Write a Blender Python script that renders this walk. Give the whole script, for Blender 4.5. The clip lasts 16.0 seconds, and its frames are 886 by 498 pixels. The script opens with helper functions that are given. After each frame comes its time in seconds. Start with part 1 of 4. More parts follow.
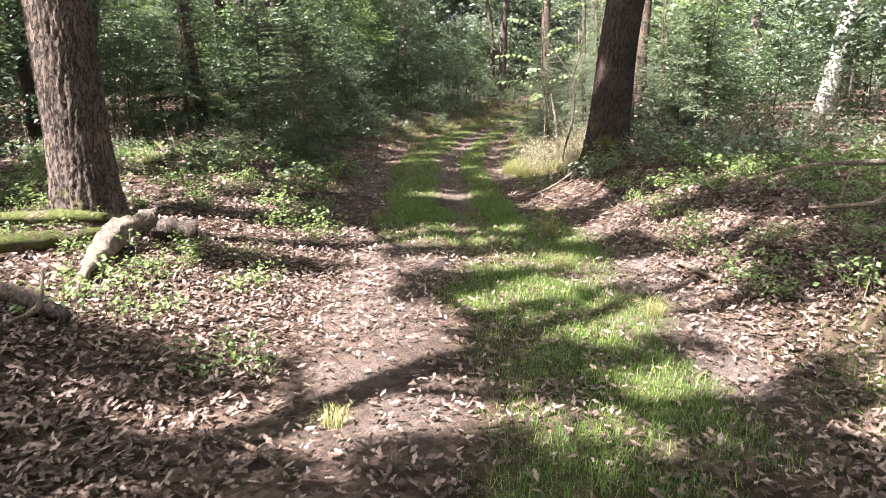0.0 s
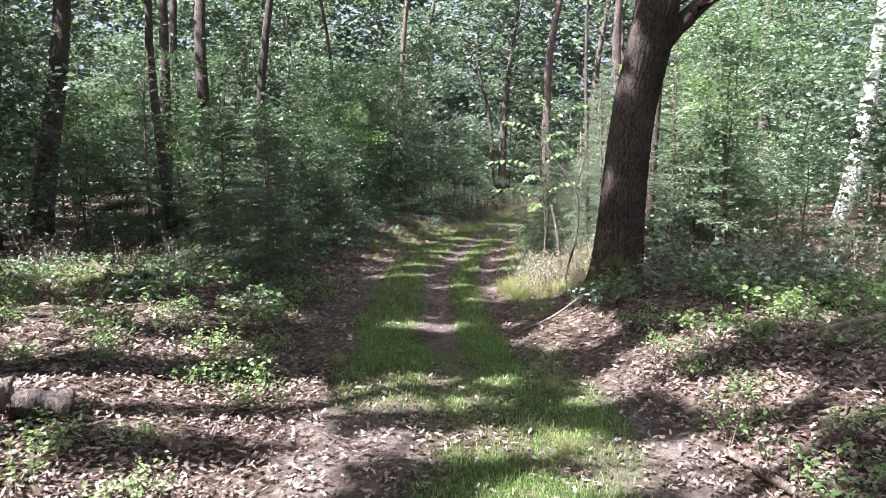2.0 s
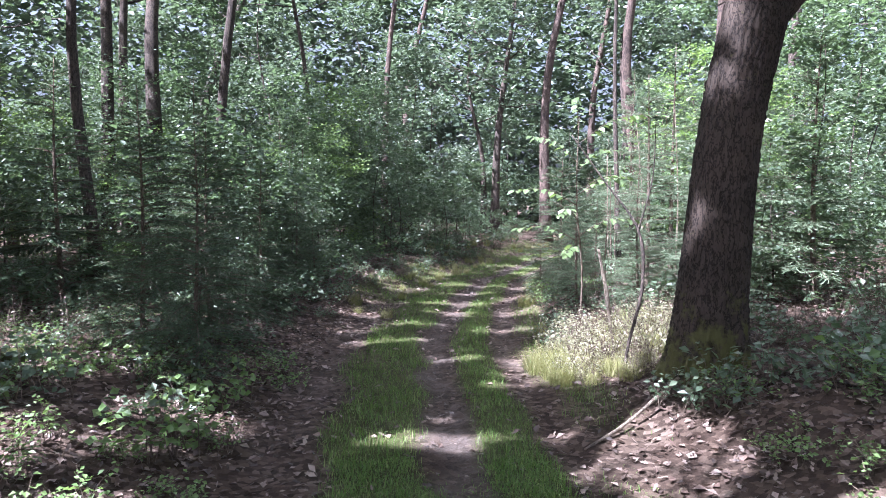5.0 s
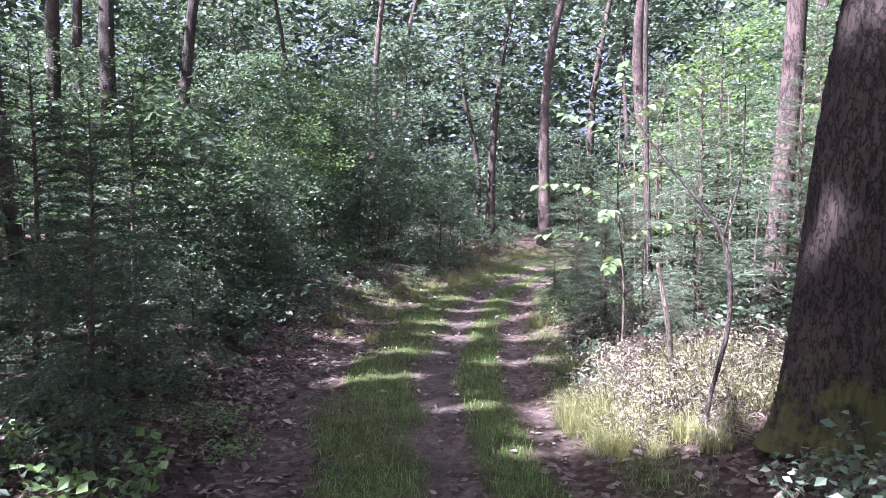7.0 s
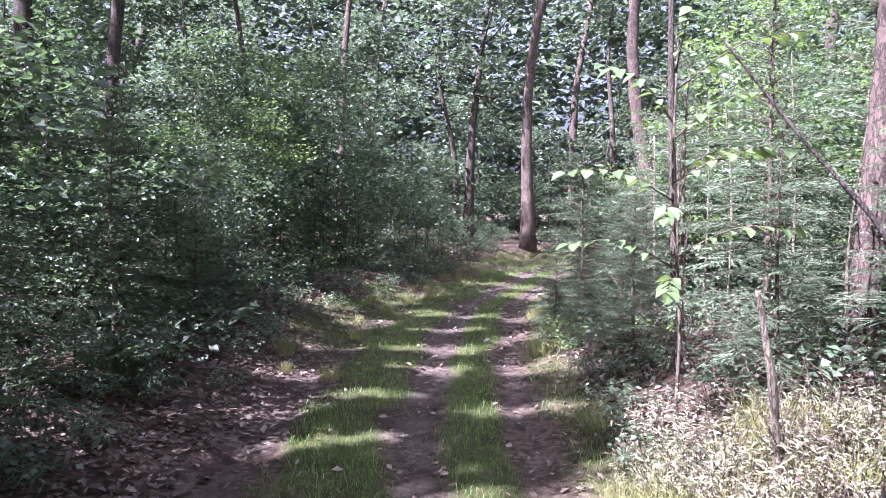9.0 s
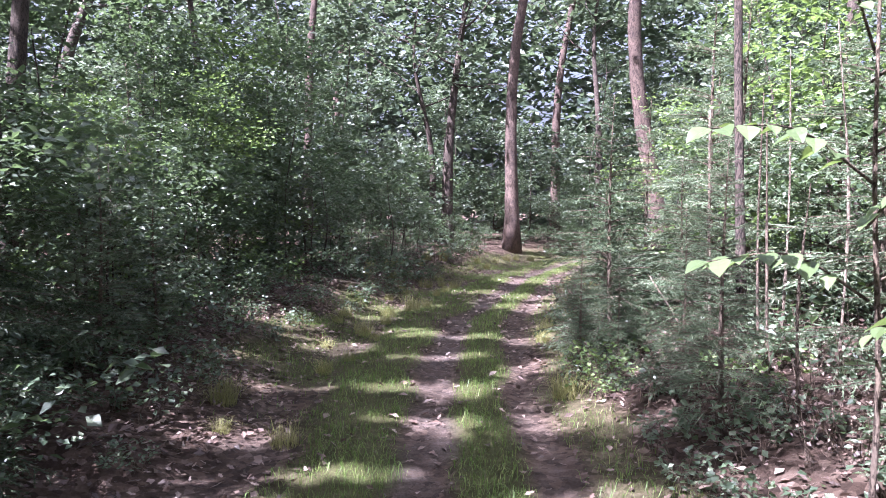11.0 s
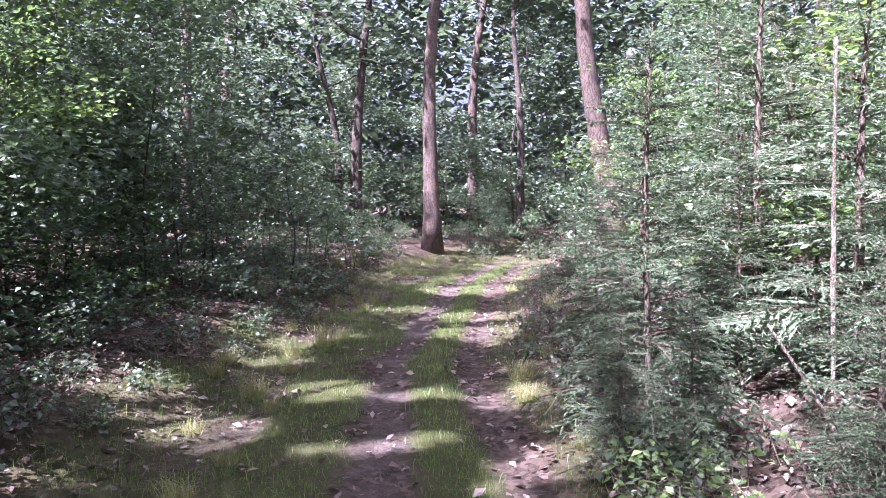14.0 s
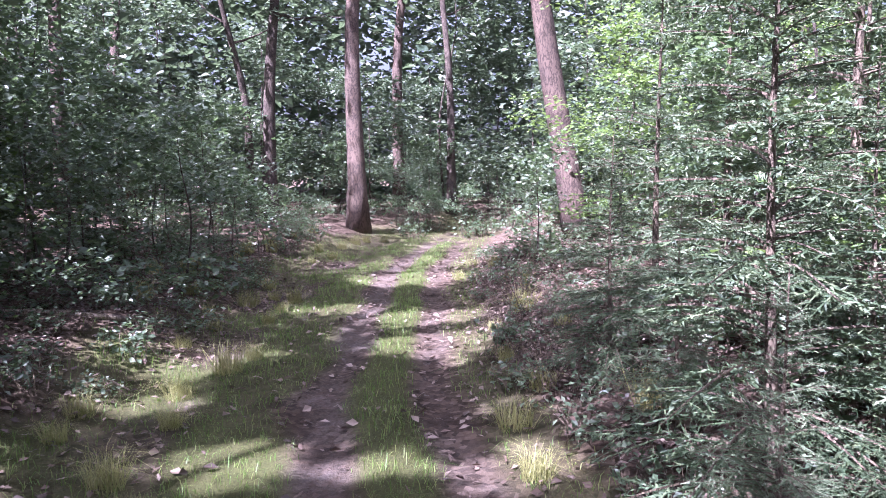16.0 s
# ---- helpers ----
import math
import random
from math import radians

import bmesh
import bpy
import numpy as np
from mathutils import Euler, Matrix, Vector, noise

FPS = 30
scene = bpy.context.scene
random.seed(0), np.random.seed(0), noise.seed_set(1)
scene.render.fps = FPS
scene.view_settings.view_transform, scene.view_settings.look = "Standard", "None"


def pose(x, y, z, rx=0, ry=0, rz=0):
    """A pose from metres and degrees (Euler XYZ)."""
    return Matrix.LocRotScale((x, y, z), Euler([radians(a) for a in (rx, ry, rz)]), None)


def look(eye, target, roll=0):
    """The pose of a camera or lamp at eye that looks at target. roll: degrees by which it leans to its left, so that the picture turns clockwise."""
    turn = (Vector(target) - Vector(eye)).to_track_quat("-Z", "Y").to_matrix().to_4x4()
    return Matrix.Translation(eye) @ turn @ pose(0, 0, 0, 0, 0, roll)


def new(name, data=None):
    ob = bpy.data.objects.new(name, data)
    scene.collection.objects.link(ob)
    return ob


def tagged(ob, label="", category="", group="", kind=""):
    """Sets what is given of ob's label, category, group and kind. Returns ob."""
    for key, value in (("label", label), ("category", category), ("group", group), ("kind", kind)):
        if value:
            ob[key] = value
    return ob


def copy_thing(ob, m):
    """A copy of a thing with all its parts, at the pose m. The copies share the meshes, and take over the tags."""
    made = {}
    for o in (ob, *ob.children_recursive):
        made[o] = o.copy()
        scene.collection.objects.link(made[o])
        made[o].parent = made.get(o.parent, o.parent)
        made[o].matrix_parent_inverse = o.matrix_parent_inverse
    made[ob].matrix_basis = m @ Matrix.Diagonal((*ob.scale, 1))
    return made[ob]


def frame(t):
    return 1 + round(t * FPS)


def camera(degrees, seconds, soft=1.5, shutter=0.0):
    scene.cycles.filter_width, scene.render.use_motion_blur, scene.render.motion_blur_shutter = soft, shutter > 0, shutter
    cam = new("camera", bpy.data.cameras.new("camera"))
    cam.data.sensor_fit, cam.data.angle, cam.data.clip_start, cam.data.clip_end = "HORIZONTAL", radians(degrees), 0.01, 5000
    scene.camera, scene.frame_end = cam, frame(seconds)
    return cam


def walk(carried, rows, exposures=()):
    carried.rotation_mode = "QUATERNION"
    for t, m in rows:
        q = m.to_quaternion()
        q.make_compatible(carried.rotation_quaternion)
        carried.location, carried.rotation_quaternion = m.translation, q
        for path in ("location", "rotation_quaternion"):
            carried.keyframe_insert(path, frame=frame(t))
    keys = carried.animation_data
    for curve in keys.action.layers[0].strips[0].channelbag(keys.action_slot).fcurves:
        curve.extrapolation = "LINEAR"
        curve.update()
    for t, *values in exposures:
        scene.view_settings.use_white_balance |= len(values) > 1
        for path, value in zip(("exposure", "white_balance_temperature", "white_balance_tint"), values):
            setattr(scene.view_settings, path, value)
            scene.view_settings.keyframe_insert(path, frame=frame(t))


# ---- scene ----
cam = camera(60.5, 16.0, soft=0.9, shutter=0.2)
PATH = [
    (0, (0.013, 0.011, 1.517), (-0.005, 1.958, 1.058), -0.3),
    (0.5, (0.072, 0.406, 1.619), (0.04, 2.353, 1.163), -0.1),
    (1, (0.139, 0.755, 1.665), (0.108, 2.713, 1.262), -0.3),
    (1.5, (0.21, 1.164, 1.696), (0.186, 3.144, 1.414), -0.1),
    (2, (0.225, 1.539, 1.667), (0.2, 3.527, 1.45), -0.0),
    (2.5, (0.283, 2.012, 1.639), (0.265, 4.003, 1.449), 0.1),
    (3, (0.262, 2.416, 1.665), (0.243, 4.405, 1.462), 0.3),
    (3.5, (0.232, 2.826, 1.673), (0.222, 4.817, 1.491), -0.0),
    (4, (0.153, 3.354, 1.683), (0.15, 5.347, 1.518), 0.2),
    (4.5, (0.026, 3.83, 1.685), (0.035, 5.825, 1.549), 0.1),
    (4.7, (-0.003, 4.029, 1.659), (0.013, 6.025, 1.53), -0.0),
    (6.8, (-0.117, 6.025, 1.56), (-0.073, 8.021, 1.44), 0.3),
    (7, (-0.123, 6.219, 1.567), (-0.072, 8.215, 1.453), 0.2),
    (7.5, (-0.123, 6.709, 1.564), (-0.057, 8.705, 1.446), 0.2),
    (8, (-0.172, 7.174, 1.548), (-0.087, 9.169, 1.431), 0.3),
    (8.5, (-0.137, 7.639, 1.532), (-0.026, 9.633, 1.42), 0.1),
    (8.7, (-0.114, 7.846, 1.536), (0.002, 9.84, 1.425), 0.2),
    (10.8, (-0.207, 9.936, 1.485), (-0.029, 11.926, 1.379), 0.3),
    (11, (-0.2, 10.14, 1.495), (-0.001, 12.127, 1.383), 0.4),
    (11.5, (-0.209, 10.53, 1.512), (0.029, 12.512, 1.394), 0.5),
    (12, (-0.239, 10.973, 1.559), (0.052, 12.948, 1.44), 0.7),
    (12.5, (-0.216, 11.47, 1.558), (0.101, 13.441, 1.436), 0.5),
    (13, (-0.217, 12.005, 1.554), (0.129, 13.971, 1.431), -0.1),
    (13.5, (-0.168, 12.562, 1.516), (0.241, 14.516, 1.394), -0.2),
    (14, (-0.128, 13.052, 1.509), (0.326, 14.996, 1.38), -0.2),
    (14.5, (-0.096, 13.49, 1.5), (0.404, 15.421, 1.356), -0.5),
    (15, (-0.004, 14.048, 1.515), (0.528, 15.969, 1.342), -0.3),
    (15.5, (0.067, 14.628, 1.514), (0.66, 16.529, 1.324), -0.6),
    (16, (0.13, 15.105, 1.501), (0.788, 16.983, 1.298), -0.6),
]
walk(cam, [(t, look(eye, target, roll)) for t, eye, target, roll in PATH],
     exposures=[(0.0, 3.02, 6200, 17), (1.5, 2.85, 5700, 14), (2.5, 2.82, 5400, 13), (4.5, 2.87, 5150, 18), (8.0, 2.9, 5130, 33), (11.0, 2.9, 5330, 31), (13.5, 2.98, 5260, 37), (16.0, 2.98, 5180, 38)])

# ---- world, sun ----
SUN_AZ, SUN_EL = 213.0, 57.0          # degrees from +x towards +y; height
TO_SUN = Vector((math.cos(radians(SUN_AZ)) * math.cos(radians(SUN_EL)),
                 math.sin(radians(SUN_AZ)) * math.cos(radians(SUN_EL)),
                 math.sin(radians(SUN_EL))))
world = bpy.data.worlds.new("sky")
scene.world = world
world.use_nodes = True
wn = world.node_tree
sky = wn.nodes.new("ShaderNodeTexSky")
sky.sky_type = "NISHITA"
sky.sun_disc = False
sky.sun_elevation = radians(SUN_EL)
sky.sun_rotation = radians(90 - SUN_AZ)
sky.air_density, sky.dust_density, sky.ozone_density = 0.8, 8.0, 0.4
wn.nodes["Background"].inputs["Strength"].default_value = 0.06
haze = wn.nodes.new("ShaderNodeHueSaturation")
haze.inputs["Saturation"].default_value = 0.4
wn.links.new(sky.outputs[0], haze.inputs["Color"])
wn.links.new(haze.outputs[0], wn.nodes["Background"].inputs[0])
sun_data = bpy.data.lights.new("sun", "SUN")
sun_data.energy, sun_data.angle, sun_data.color = 5.0, radians(0.55), (1.0, 0.95, 0.86)
sun = new("sun", sun_data)
sun.matrix_world = look(TO_SUN * 60, (0, 0, 0))


# ---- materials ----
def node(nt, kind, **values):
    n = nt.nodes.new(kind)
    for key, v in values.items():
        n.inputs[key.replace("_", " ")].default_value = v
    return n


def ramp(nt, stops):
    r = nt.nodes.new("ShaderNodeValToRGB")
    el = r.color_ramp.elements
    while len(el) < len(stops):
        el.new(0.5)
    for e, (p, c) in zip(el, stops):
        e.position, e.color = p, (*c, 1)
    return r


def mixcol(nt, fac, a, b):
    m = nt.nodes.new("ShaderNodeMix")
    m.data_type = "RGBA"
    nt.links.new(fac, m.inputs[0])
    for sock, v in ((m.inputs[6], a), (m.inputs[7], b)):
        if isinstance(v, tuple):
            sock.default_value = (*v, 1)
        else:
            nt.links.new(v, sock)
    return m.outputs[2]


def leaf_mat(name, c1, c2, c3, through_col, trans=0.35, rough=0.45, spec=0.5):
    """Leaf blades: varied leaf by leaf and plant by plant, part of the light shines through."""
    m = bpy.data.materials.new(name)
    m.use_nodes = True
    nt = m.node_tree
    p = nt.nodes["Principled BSDF"]
    geo = nt.nodes.new("ShaderNodeNewGeometry")
    r = ramp(nt, [(0.0, c1), (0.6, c2), (1.0, c3)])
    nt.links.new(geo.outputs["Random Per Island"], r.inputs[0])
    info = nt.nodes.new("ShaderNodeObjectInfo")
    hsv = nt.nodes.new("ShaderNodeHueSaturation")
    mr = nt.nodes.new("ShaderNodeMapRange")
    mr.inputs["To Min"].default_value, mr.inputs["To Max"].default_value = 0.75, 1.3
    nt.links.new(info.outputs["Random"], mr.inputs[0])
    nt.links.new(mr.outputs[0], hsv.inputs["Value"])
    nt.links.new(r.outputs[0], hsv.inputs["Color"])
    nt.links.new(hsv.outputs[0], p.inputs["Base Color"])
    p.inputs["Roughness"].default_value = rough
    p.inputs["Specular IOR Level"].default_value = spec
    tr = nt.nodes.new("ShaderNodeBsdfTranslucent")
    tr.inputs[0].default_value = (*through_col, 1)
    mix = nt.nodes.new("ShaderNodeMixShader")
    mix.inputs[0].default_value = trans
    nt.links.new(p.outputs[0], mix.inputs[1])
    nt.links.new(tr.outputs[0], mix.inputs[2])
    nt.links.new(mix.outputs[0], nt.nodes["Material Output"].inputs[0])
    return m


def bark_mat(name, dark, light, moss=None, moss_top=1.2, stretch=6.0, scale=9.0, flakes=0.0):
    """Bark: furrows drawn out along the trunk, blotches, and moss that grows on one flank."""
    m = bpy.data.materials.new(name)
    m.use_nodes = True
    nt = m.node_tree
    p = nt.nodes["Principled BSDF"]
    tc = nt.nodes.new("ShaderNodeTexCoord")
    mp = nt.nodes.new("ShaderNodeMapping")
    mp.inputs["Scale"].default_value = (stretch, stretch, 1.0)
    nt.links.new(tc.outputs["Object"], mp.inputs[0])
    n1 = node(nt, "ShaderNodeTexNoise", Scale=scale, Detail=8.0, Roughness=0.65)
    nt.links.new(mp.outputs[0], n1.inputs["Vector"])
    n2 = node(nt, "ShaderNodeTexNoise", Scale=3.0, Detail=4.0)
    nt.links.new(tc.outputs["Object"], n2.inputs["Vector"])
    dull = tuple(0.6 * c for c in light)
    r1 = ramp(nt, [(0.3, dull), (0.44, light), (0.5, dark), (0.56, light), (0.75, dull)])
    nt.links.new(n1.outputs[0], r1.inputs[0])
    r2 = ramp(nt, [(0.35, (0.62, 0.62, 0.64)), (0.7, (1.1, 1.08, 1.05))])
    nt.links.new(n2.outputs[0], r2.inputs[0])
    mul = nt.nodes.new("ShaderNodeMix")
    mul.data_type, mul.blend_type = "RGBA", "MULTIPLY"
    mul.inputs[0].default_value = 1.0
    nt.links.new(r1.outputs[0], mul.inputs[6])
    nt.links.new(r2.outputs[0], mul.inputs[7])
    col = mul.outputs[2]
    if moss:
        n3 = node(nt, "ShaderNodeTexNoise", Scale=5.0, Detail=6.0, Roughness=0.7)
        nt.links.new(tc.outputs["Object"], n3.inputs["Vector"])
        sep = nt.nodes.new("ShaderNodeSeparateXYZ")
        nt.links.new(tc.outputs["Object"], sep.inputs[0])
        mr = nt.nodes.new("ShaderNodeMapRange")
        mr.inputs["From Min"].default_value, mr.inputs["From Max"].default_value = 0.0, moss_top
        mr.inputs["To Min"].default_value, mr.inputs["To Max"].default_value = 0.18, -0.12
        nt.links.new(sep.outputs["Z"], mr.inputs[0])
        add = nt.nodes.new("ShaderNodeMath")
        nt.links.new(n3.outputs[0], add.inputs[0])
        nt.links.new(mr.outputs[0], add.inputs[1])
        rm = ramp(nt, [(0.52, (0, 0, 0)), (0.62, (1, 1, 1))])
        nt.links.new(add.outputs[0], rm.inputs[0])
        col = mixcol(nt, rm.outputs[0], col, moss)
    nt.links.new(col, p.inputs["Base Color"])
    p.inputs["Roughness"].default_value = 0.9
    p.inputs["Specular IOR Level"].default_value = 0.2
    b = nt.nodes.new("ShaderNodeBump")
    b.inputs["Strength"].default_value, b.inputs["Distance"].default_value = 1.0, 0.05
    nt.links.new(r1.outputs[0], b.inputs["Height"])
    nt.links.new(b.outputs[0], p.inputs["Normal"])
    return m


def ground_mat():
    m = bpy.data.materials.new("forest_soil")
    m.use_nodes = True
    nt = m.node_tree
    p = nt.nodes["Principled BSDF"]
    tc = nt.nodes.new("ShaderNodeTexCoord")
    fine = node(nt, "ShaderNodeTexNoise", Scale=60.0, Detail=6.0, Roughness=0.7)
    wide = node(nt, "ShaderNodeTexNoise", Scale=2.2, Detail=5.0, Roughness=0.6)
    cell = node(nt, "ShaderNodeTexVoronoi", Scale=22.0, Randomness=1.0)
    for t in (fine, wide, cell):
        nt.links.new(tc.outputs["Object"], t.inputs["Vector"])
    litter = ramp(nt, [(0.0, (0.03, 0.02, 0.015)), (0.4, (0.075, 0.05, 0.038)), (0.75, (0.14, 0.10, 0.078)), (1.0, (0.24, 0.18, 0.15))])
    nt.links.new(cell.outputs["Color"], litter.inputs[0])
    dirt = ramp(nt, [(0.3, (0.07, 0.055, 0.05)), (0.55, (0.15, 0.122, 0.11)), (0.75, (0.27, 0.225, 0.20))])
    nt.links.new(fine.outputs[0], dirt.inputs[0])
    moss = ramp(nt, [(0.3, (0.045, 0.05, 0.02)), (0.7, (0.12, 0.125, 0.045))])
    nt.links.new(fine.outputs[0], moss.inputs[0])
    a1 = nt.nodes.new("ShaderNodeAttribute")
    a1.attribute_name = "bare"
    a2 = nt.nodes.new("ShaderNodeAttribute")
    a2.attribute_name = "turf"
    crumb = node(nt, "ShaderNodeTexNoise", Scale=14.0, Detail=7.0, Roughness=0.75)
    nt.links.new(tc.outputs["Object"], crumb.inputs["Vector"])
    patch = ramp(nt, [(0.38, (0.25, 0.25, 0.25)), (0.55, (1, 1, 1))])
    nt.links.new(crumb.outputs[0], patch.inputs[0])
    mask = nt.nodes.new("ShaderNodeMath")
    mask.operation = "MULTIPLY"
    nt.links.new(a1.outputs["Fac"], mask.inputs[0])
    nt.links.new(patch.outputs[0], mask.inputs[1])
    c = mixcol(nt, mask.outputs[0], litter.outputs[0], dirt.outputs[0])
    c = mixcol(nt, a2.outputs["Fac"], c, moss.outputs[0])
    stain = ramp(nt, [(0.35, (0.62, 0.58, 0.55)), (0.65, (1, 1, 1))])
    nt.links.new(wide.outputs[0], stain.inputs[0])
    mm = nt.nodes.new("ShaderNodeMix")
    mm.data_type, mm.blend_type = "RGBA", "MULTIPLY"
    mm.inputs[0].default_value = 1.0
    nt.links.new(c, mm.inputs[6])
    nt.links.new(stain.outputs[0], mm.inputs[7])
    nt.links.new(mm.outputs[2], p.inputs["Base Color"])
    p.inputs["Roughness"].default_value = 0.95
    p.inputs["Specular IOR Level"].default_value = 0.15
    b = nt.nodes.new("ShaderNodeBump")
    b.inputs["Strength"].default_value, b.inputs["Distance"].default_value = 1.0, 0.03
    nt.links.new(fine.outputs[0], b.inputs["Height"])
    nt.links.new(b.outputs[0], p.inputs["Normal"])
    return m


# one oak bark twice: lightened for the sunlit trunk, darkened for the shaded one
M_OAK_SUNLIT = bark_mat("sunlit_oak_bark", (0.022, 0.017, 0.014), (0.17, 0.13, 0.108), moss=(0.085, 0.08, 0.03), moss_top=0.5, stretch=2.6, scale=9.0)
M_OAK_SHADED = bark_mat("shaded_oak_bark", (0.012, 0.009, 0.008), (0.07, 0.052, 0.042), moss=(0.075, 0.07, 0.025), moss_top=0.9, stretch=2.6, scale=9.0)
M_DARKBARK = bark_mat("dark_bark", (0.03, 0.025, 0.022), (0.13, 0.10, 0.085), stretch=4.0)
M_PINE = bark_mat("pine_bark", (0.045, 0.033, 0.029), (0.155, 0.11, 0.093), stretch=3.0, scale=7.0)
M_BIRCH = bark_mat("birch_bark", (0.35, 0.31, 0.28), (0.75, 0.70, 0.64), stretch=0.8, scale=6.0)
M_TWIG = bark_mat("twig_bark", (0.07, 0.05, 0.04), (0.22, 0.17, 0.13), stretch=4.0)
M_DEAD = bark_mat("dead_wood", (0.16, 0.12, 0.09), (0.42, 0.34, 0.27), stretch=6.0, scale=7.0)
M_MOSSLOG = bark_mat("mossy_wood", (0.05, 0.035, 0.028), (0.20, 0.15, 0.11), moss=(0.07, 0.08, 0.022), moss_top=0.8, stretch=3.0)
M_LEAF = leaf_mat("broad_leaf", (0.036, 0.056, 0.033), (0.073, 0.1, 0.06), (0.18, 0.205, 0.14), (0.15, 0.22, 0.085), rough=0.38, spec=0.6)
M_LEAF_FAR = leaf_mat("far_leaf", (0.036, 0.053, 0.036), (0.072, 0.096, 0.063), (0.18, 0.2, 0.15), (0.145, 0.195, 0.1))
M_LEAF_BRIGHT = leaf_mat("fresh_leaf", (0.07, 0.115, 0.035), (0.115, 0.17, 0.055), (0.19, 0.25, 0.10), (0.21, 0.3, 0.075), trans=0.4)
M_NEEDLE = leaf_mat("spruce_needle", (0.03, 0.049, 0.026), (0.062, 0.087, 0.047), (0.14, 0.168, 0.092), (0.09, 0.13, 0.045), trans=0.15, rough=0.5, spec=0.3)
# needles in a paler green that stands for the sun on them
M_NEEDLE_SUNLIT = leaf_mat("sunlit_needle", (0.06, 0.086, 0.05), (0.115, 0.145, 0.09), (0.24, 0.265, 0.18), (0.2, 0.25, 0.13), trans=0.25, rough=0.55, spec=0.3)
M_HAZEL = leaf_mat("hazel_leaf", (0.075, 0.115, 0.042), (0.115, 0.16, 0.066), (0.18, 0.22, 0.115), (0.18, 0.25, 0.06), trans=0.35, rough=0.35, spec=0.6)
M_GRASS = leaf_mat("grass_blade", (0.045, 0.09, 0.016), (0.085, 0.15, 0.028), (0.26, 0.27, 0.11), (0.17, 0.28, 0.03), trans=0.35, rough=0.5)
M_STRAW = leaf_mat("dry_grass", (0.14, 0.14, 0.05), (0.22, 0.22, 0.08), (0.36, 0.32, 0.16), (0.3, 0.3, 0.08), trans=0.3, rough=0.6)
# dry bleached herbs, with the glare of the sun patch added to their colour
M_PALE_SUNLIT = leaf_mat("sunlit_bleached_herb", (0.2, 0.2, 0.11), (0.31, 0.29, 0.19), (0.46, 0.41, 0.32), (0.3, 0.3, 0.16), trans=0.25, rough=0.6)
M_LITTER = leaf_mat("dead_oak_leaf", (0.04, 0.025, 0.02), (0.145, 0.093, 0.074), (0.31, 0.235, 0.195), (0.16, 0.10, 0.06), trans=0.1, rough=0.55)
M_GROUND = ground_mat()


# ---- mesh tools ----
def mesh_np(name, verts, faces, material, smooth=False):
    """A mesh from arrays: verts (n, 3), faces (k, 3) or (k, 4)."""
    verts, faces = np.asarray(verts, np.float32), np.asarray(faces, np.int32)
    me = bpy.data.meshes.new(name)
    k, w = faces.shape
    me.vertices.add(len(verts))
    me.vertices.foreach_set("co", verts.ravel())
    me.loops.add(k * w)
    me.loops.foreach_set("vertex_index", faces.ravel())
    me.polygons.add(k)
    me.polygons.foreach_set("loop_start", np.arange(0, k * w, w, dtype=np.int32))
    me.polygons.foreach_set("loop_total", np.full(k, w, np.int32))
    me.polygons.foreach_set("use_smooth", np.full(k, smooth, bool))
    me.materials.append(material)
    me.update(calc_edges=True)
    return me


def part(name, mesh, parent=None, label=""):
    ob = new(name, mesh)
    ob.parent = parent
    return tagged(ob, label)


class Bag:
    """Collects pieces of one mesh."""

    def __init__(self):
        self.v, self.f, self.n = [], [], 0

    def add(self, v, f):
        self.v.append(np.asarray(v, float))
        self.f.append(np.asarray(f, int) + self.n)
        self.n += len(v)

    def mesh(self, name, material, smooth=False):
        return mesh_np(name, np.concatenate(self.v), np.concatenate(self.f), material, smooth)


def spline(pts, n):
    """n points along a smooth line through pts."""
    pts = np.asarray(pts, float)
    if len(pts) == 2:
        return pts[0] + (pts[1] - pts[0]) * np.linspace(0, 1, n)[:, None]
    ext = np.vstack([2 * pts[0] - pts[1], pts, 2 * pts[-1] - pts[-2]])
    u = np.linspace(0, len(pts) - 1 - 1e-6, n)
    i = u.astype(int)
    t = (u - i)[:, None]
    a, b, c, d = ext[i], ext[i + 1], ext[i + 2], ext[i + 3]
    return 0.5 * (2 * b + (c - a) * t + (2 * a - 5 * b + 4 * c - d) * t ** 2 + (3 * b - a - 3 * c + d) * t ** 3)


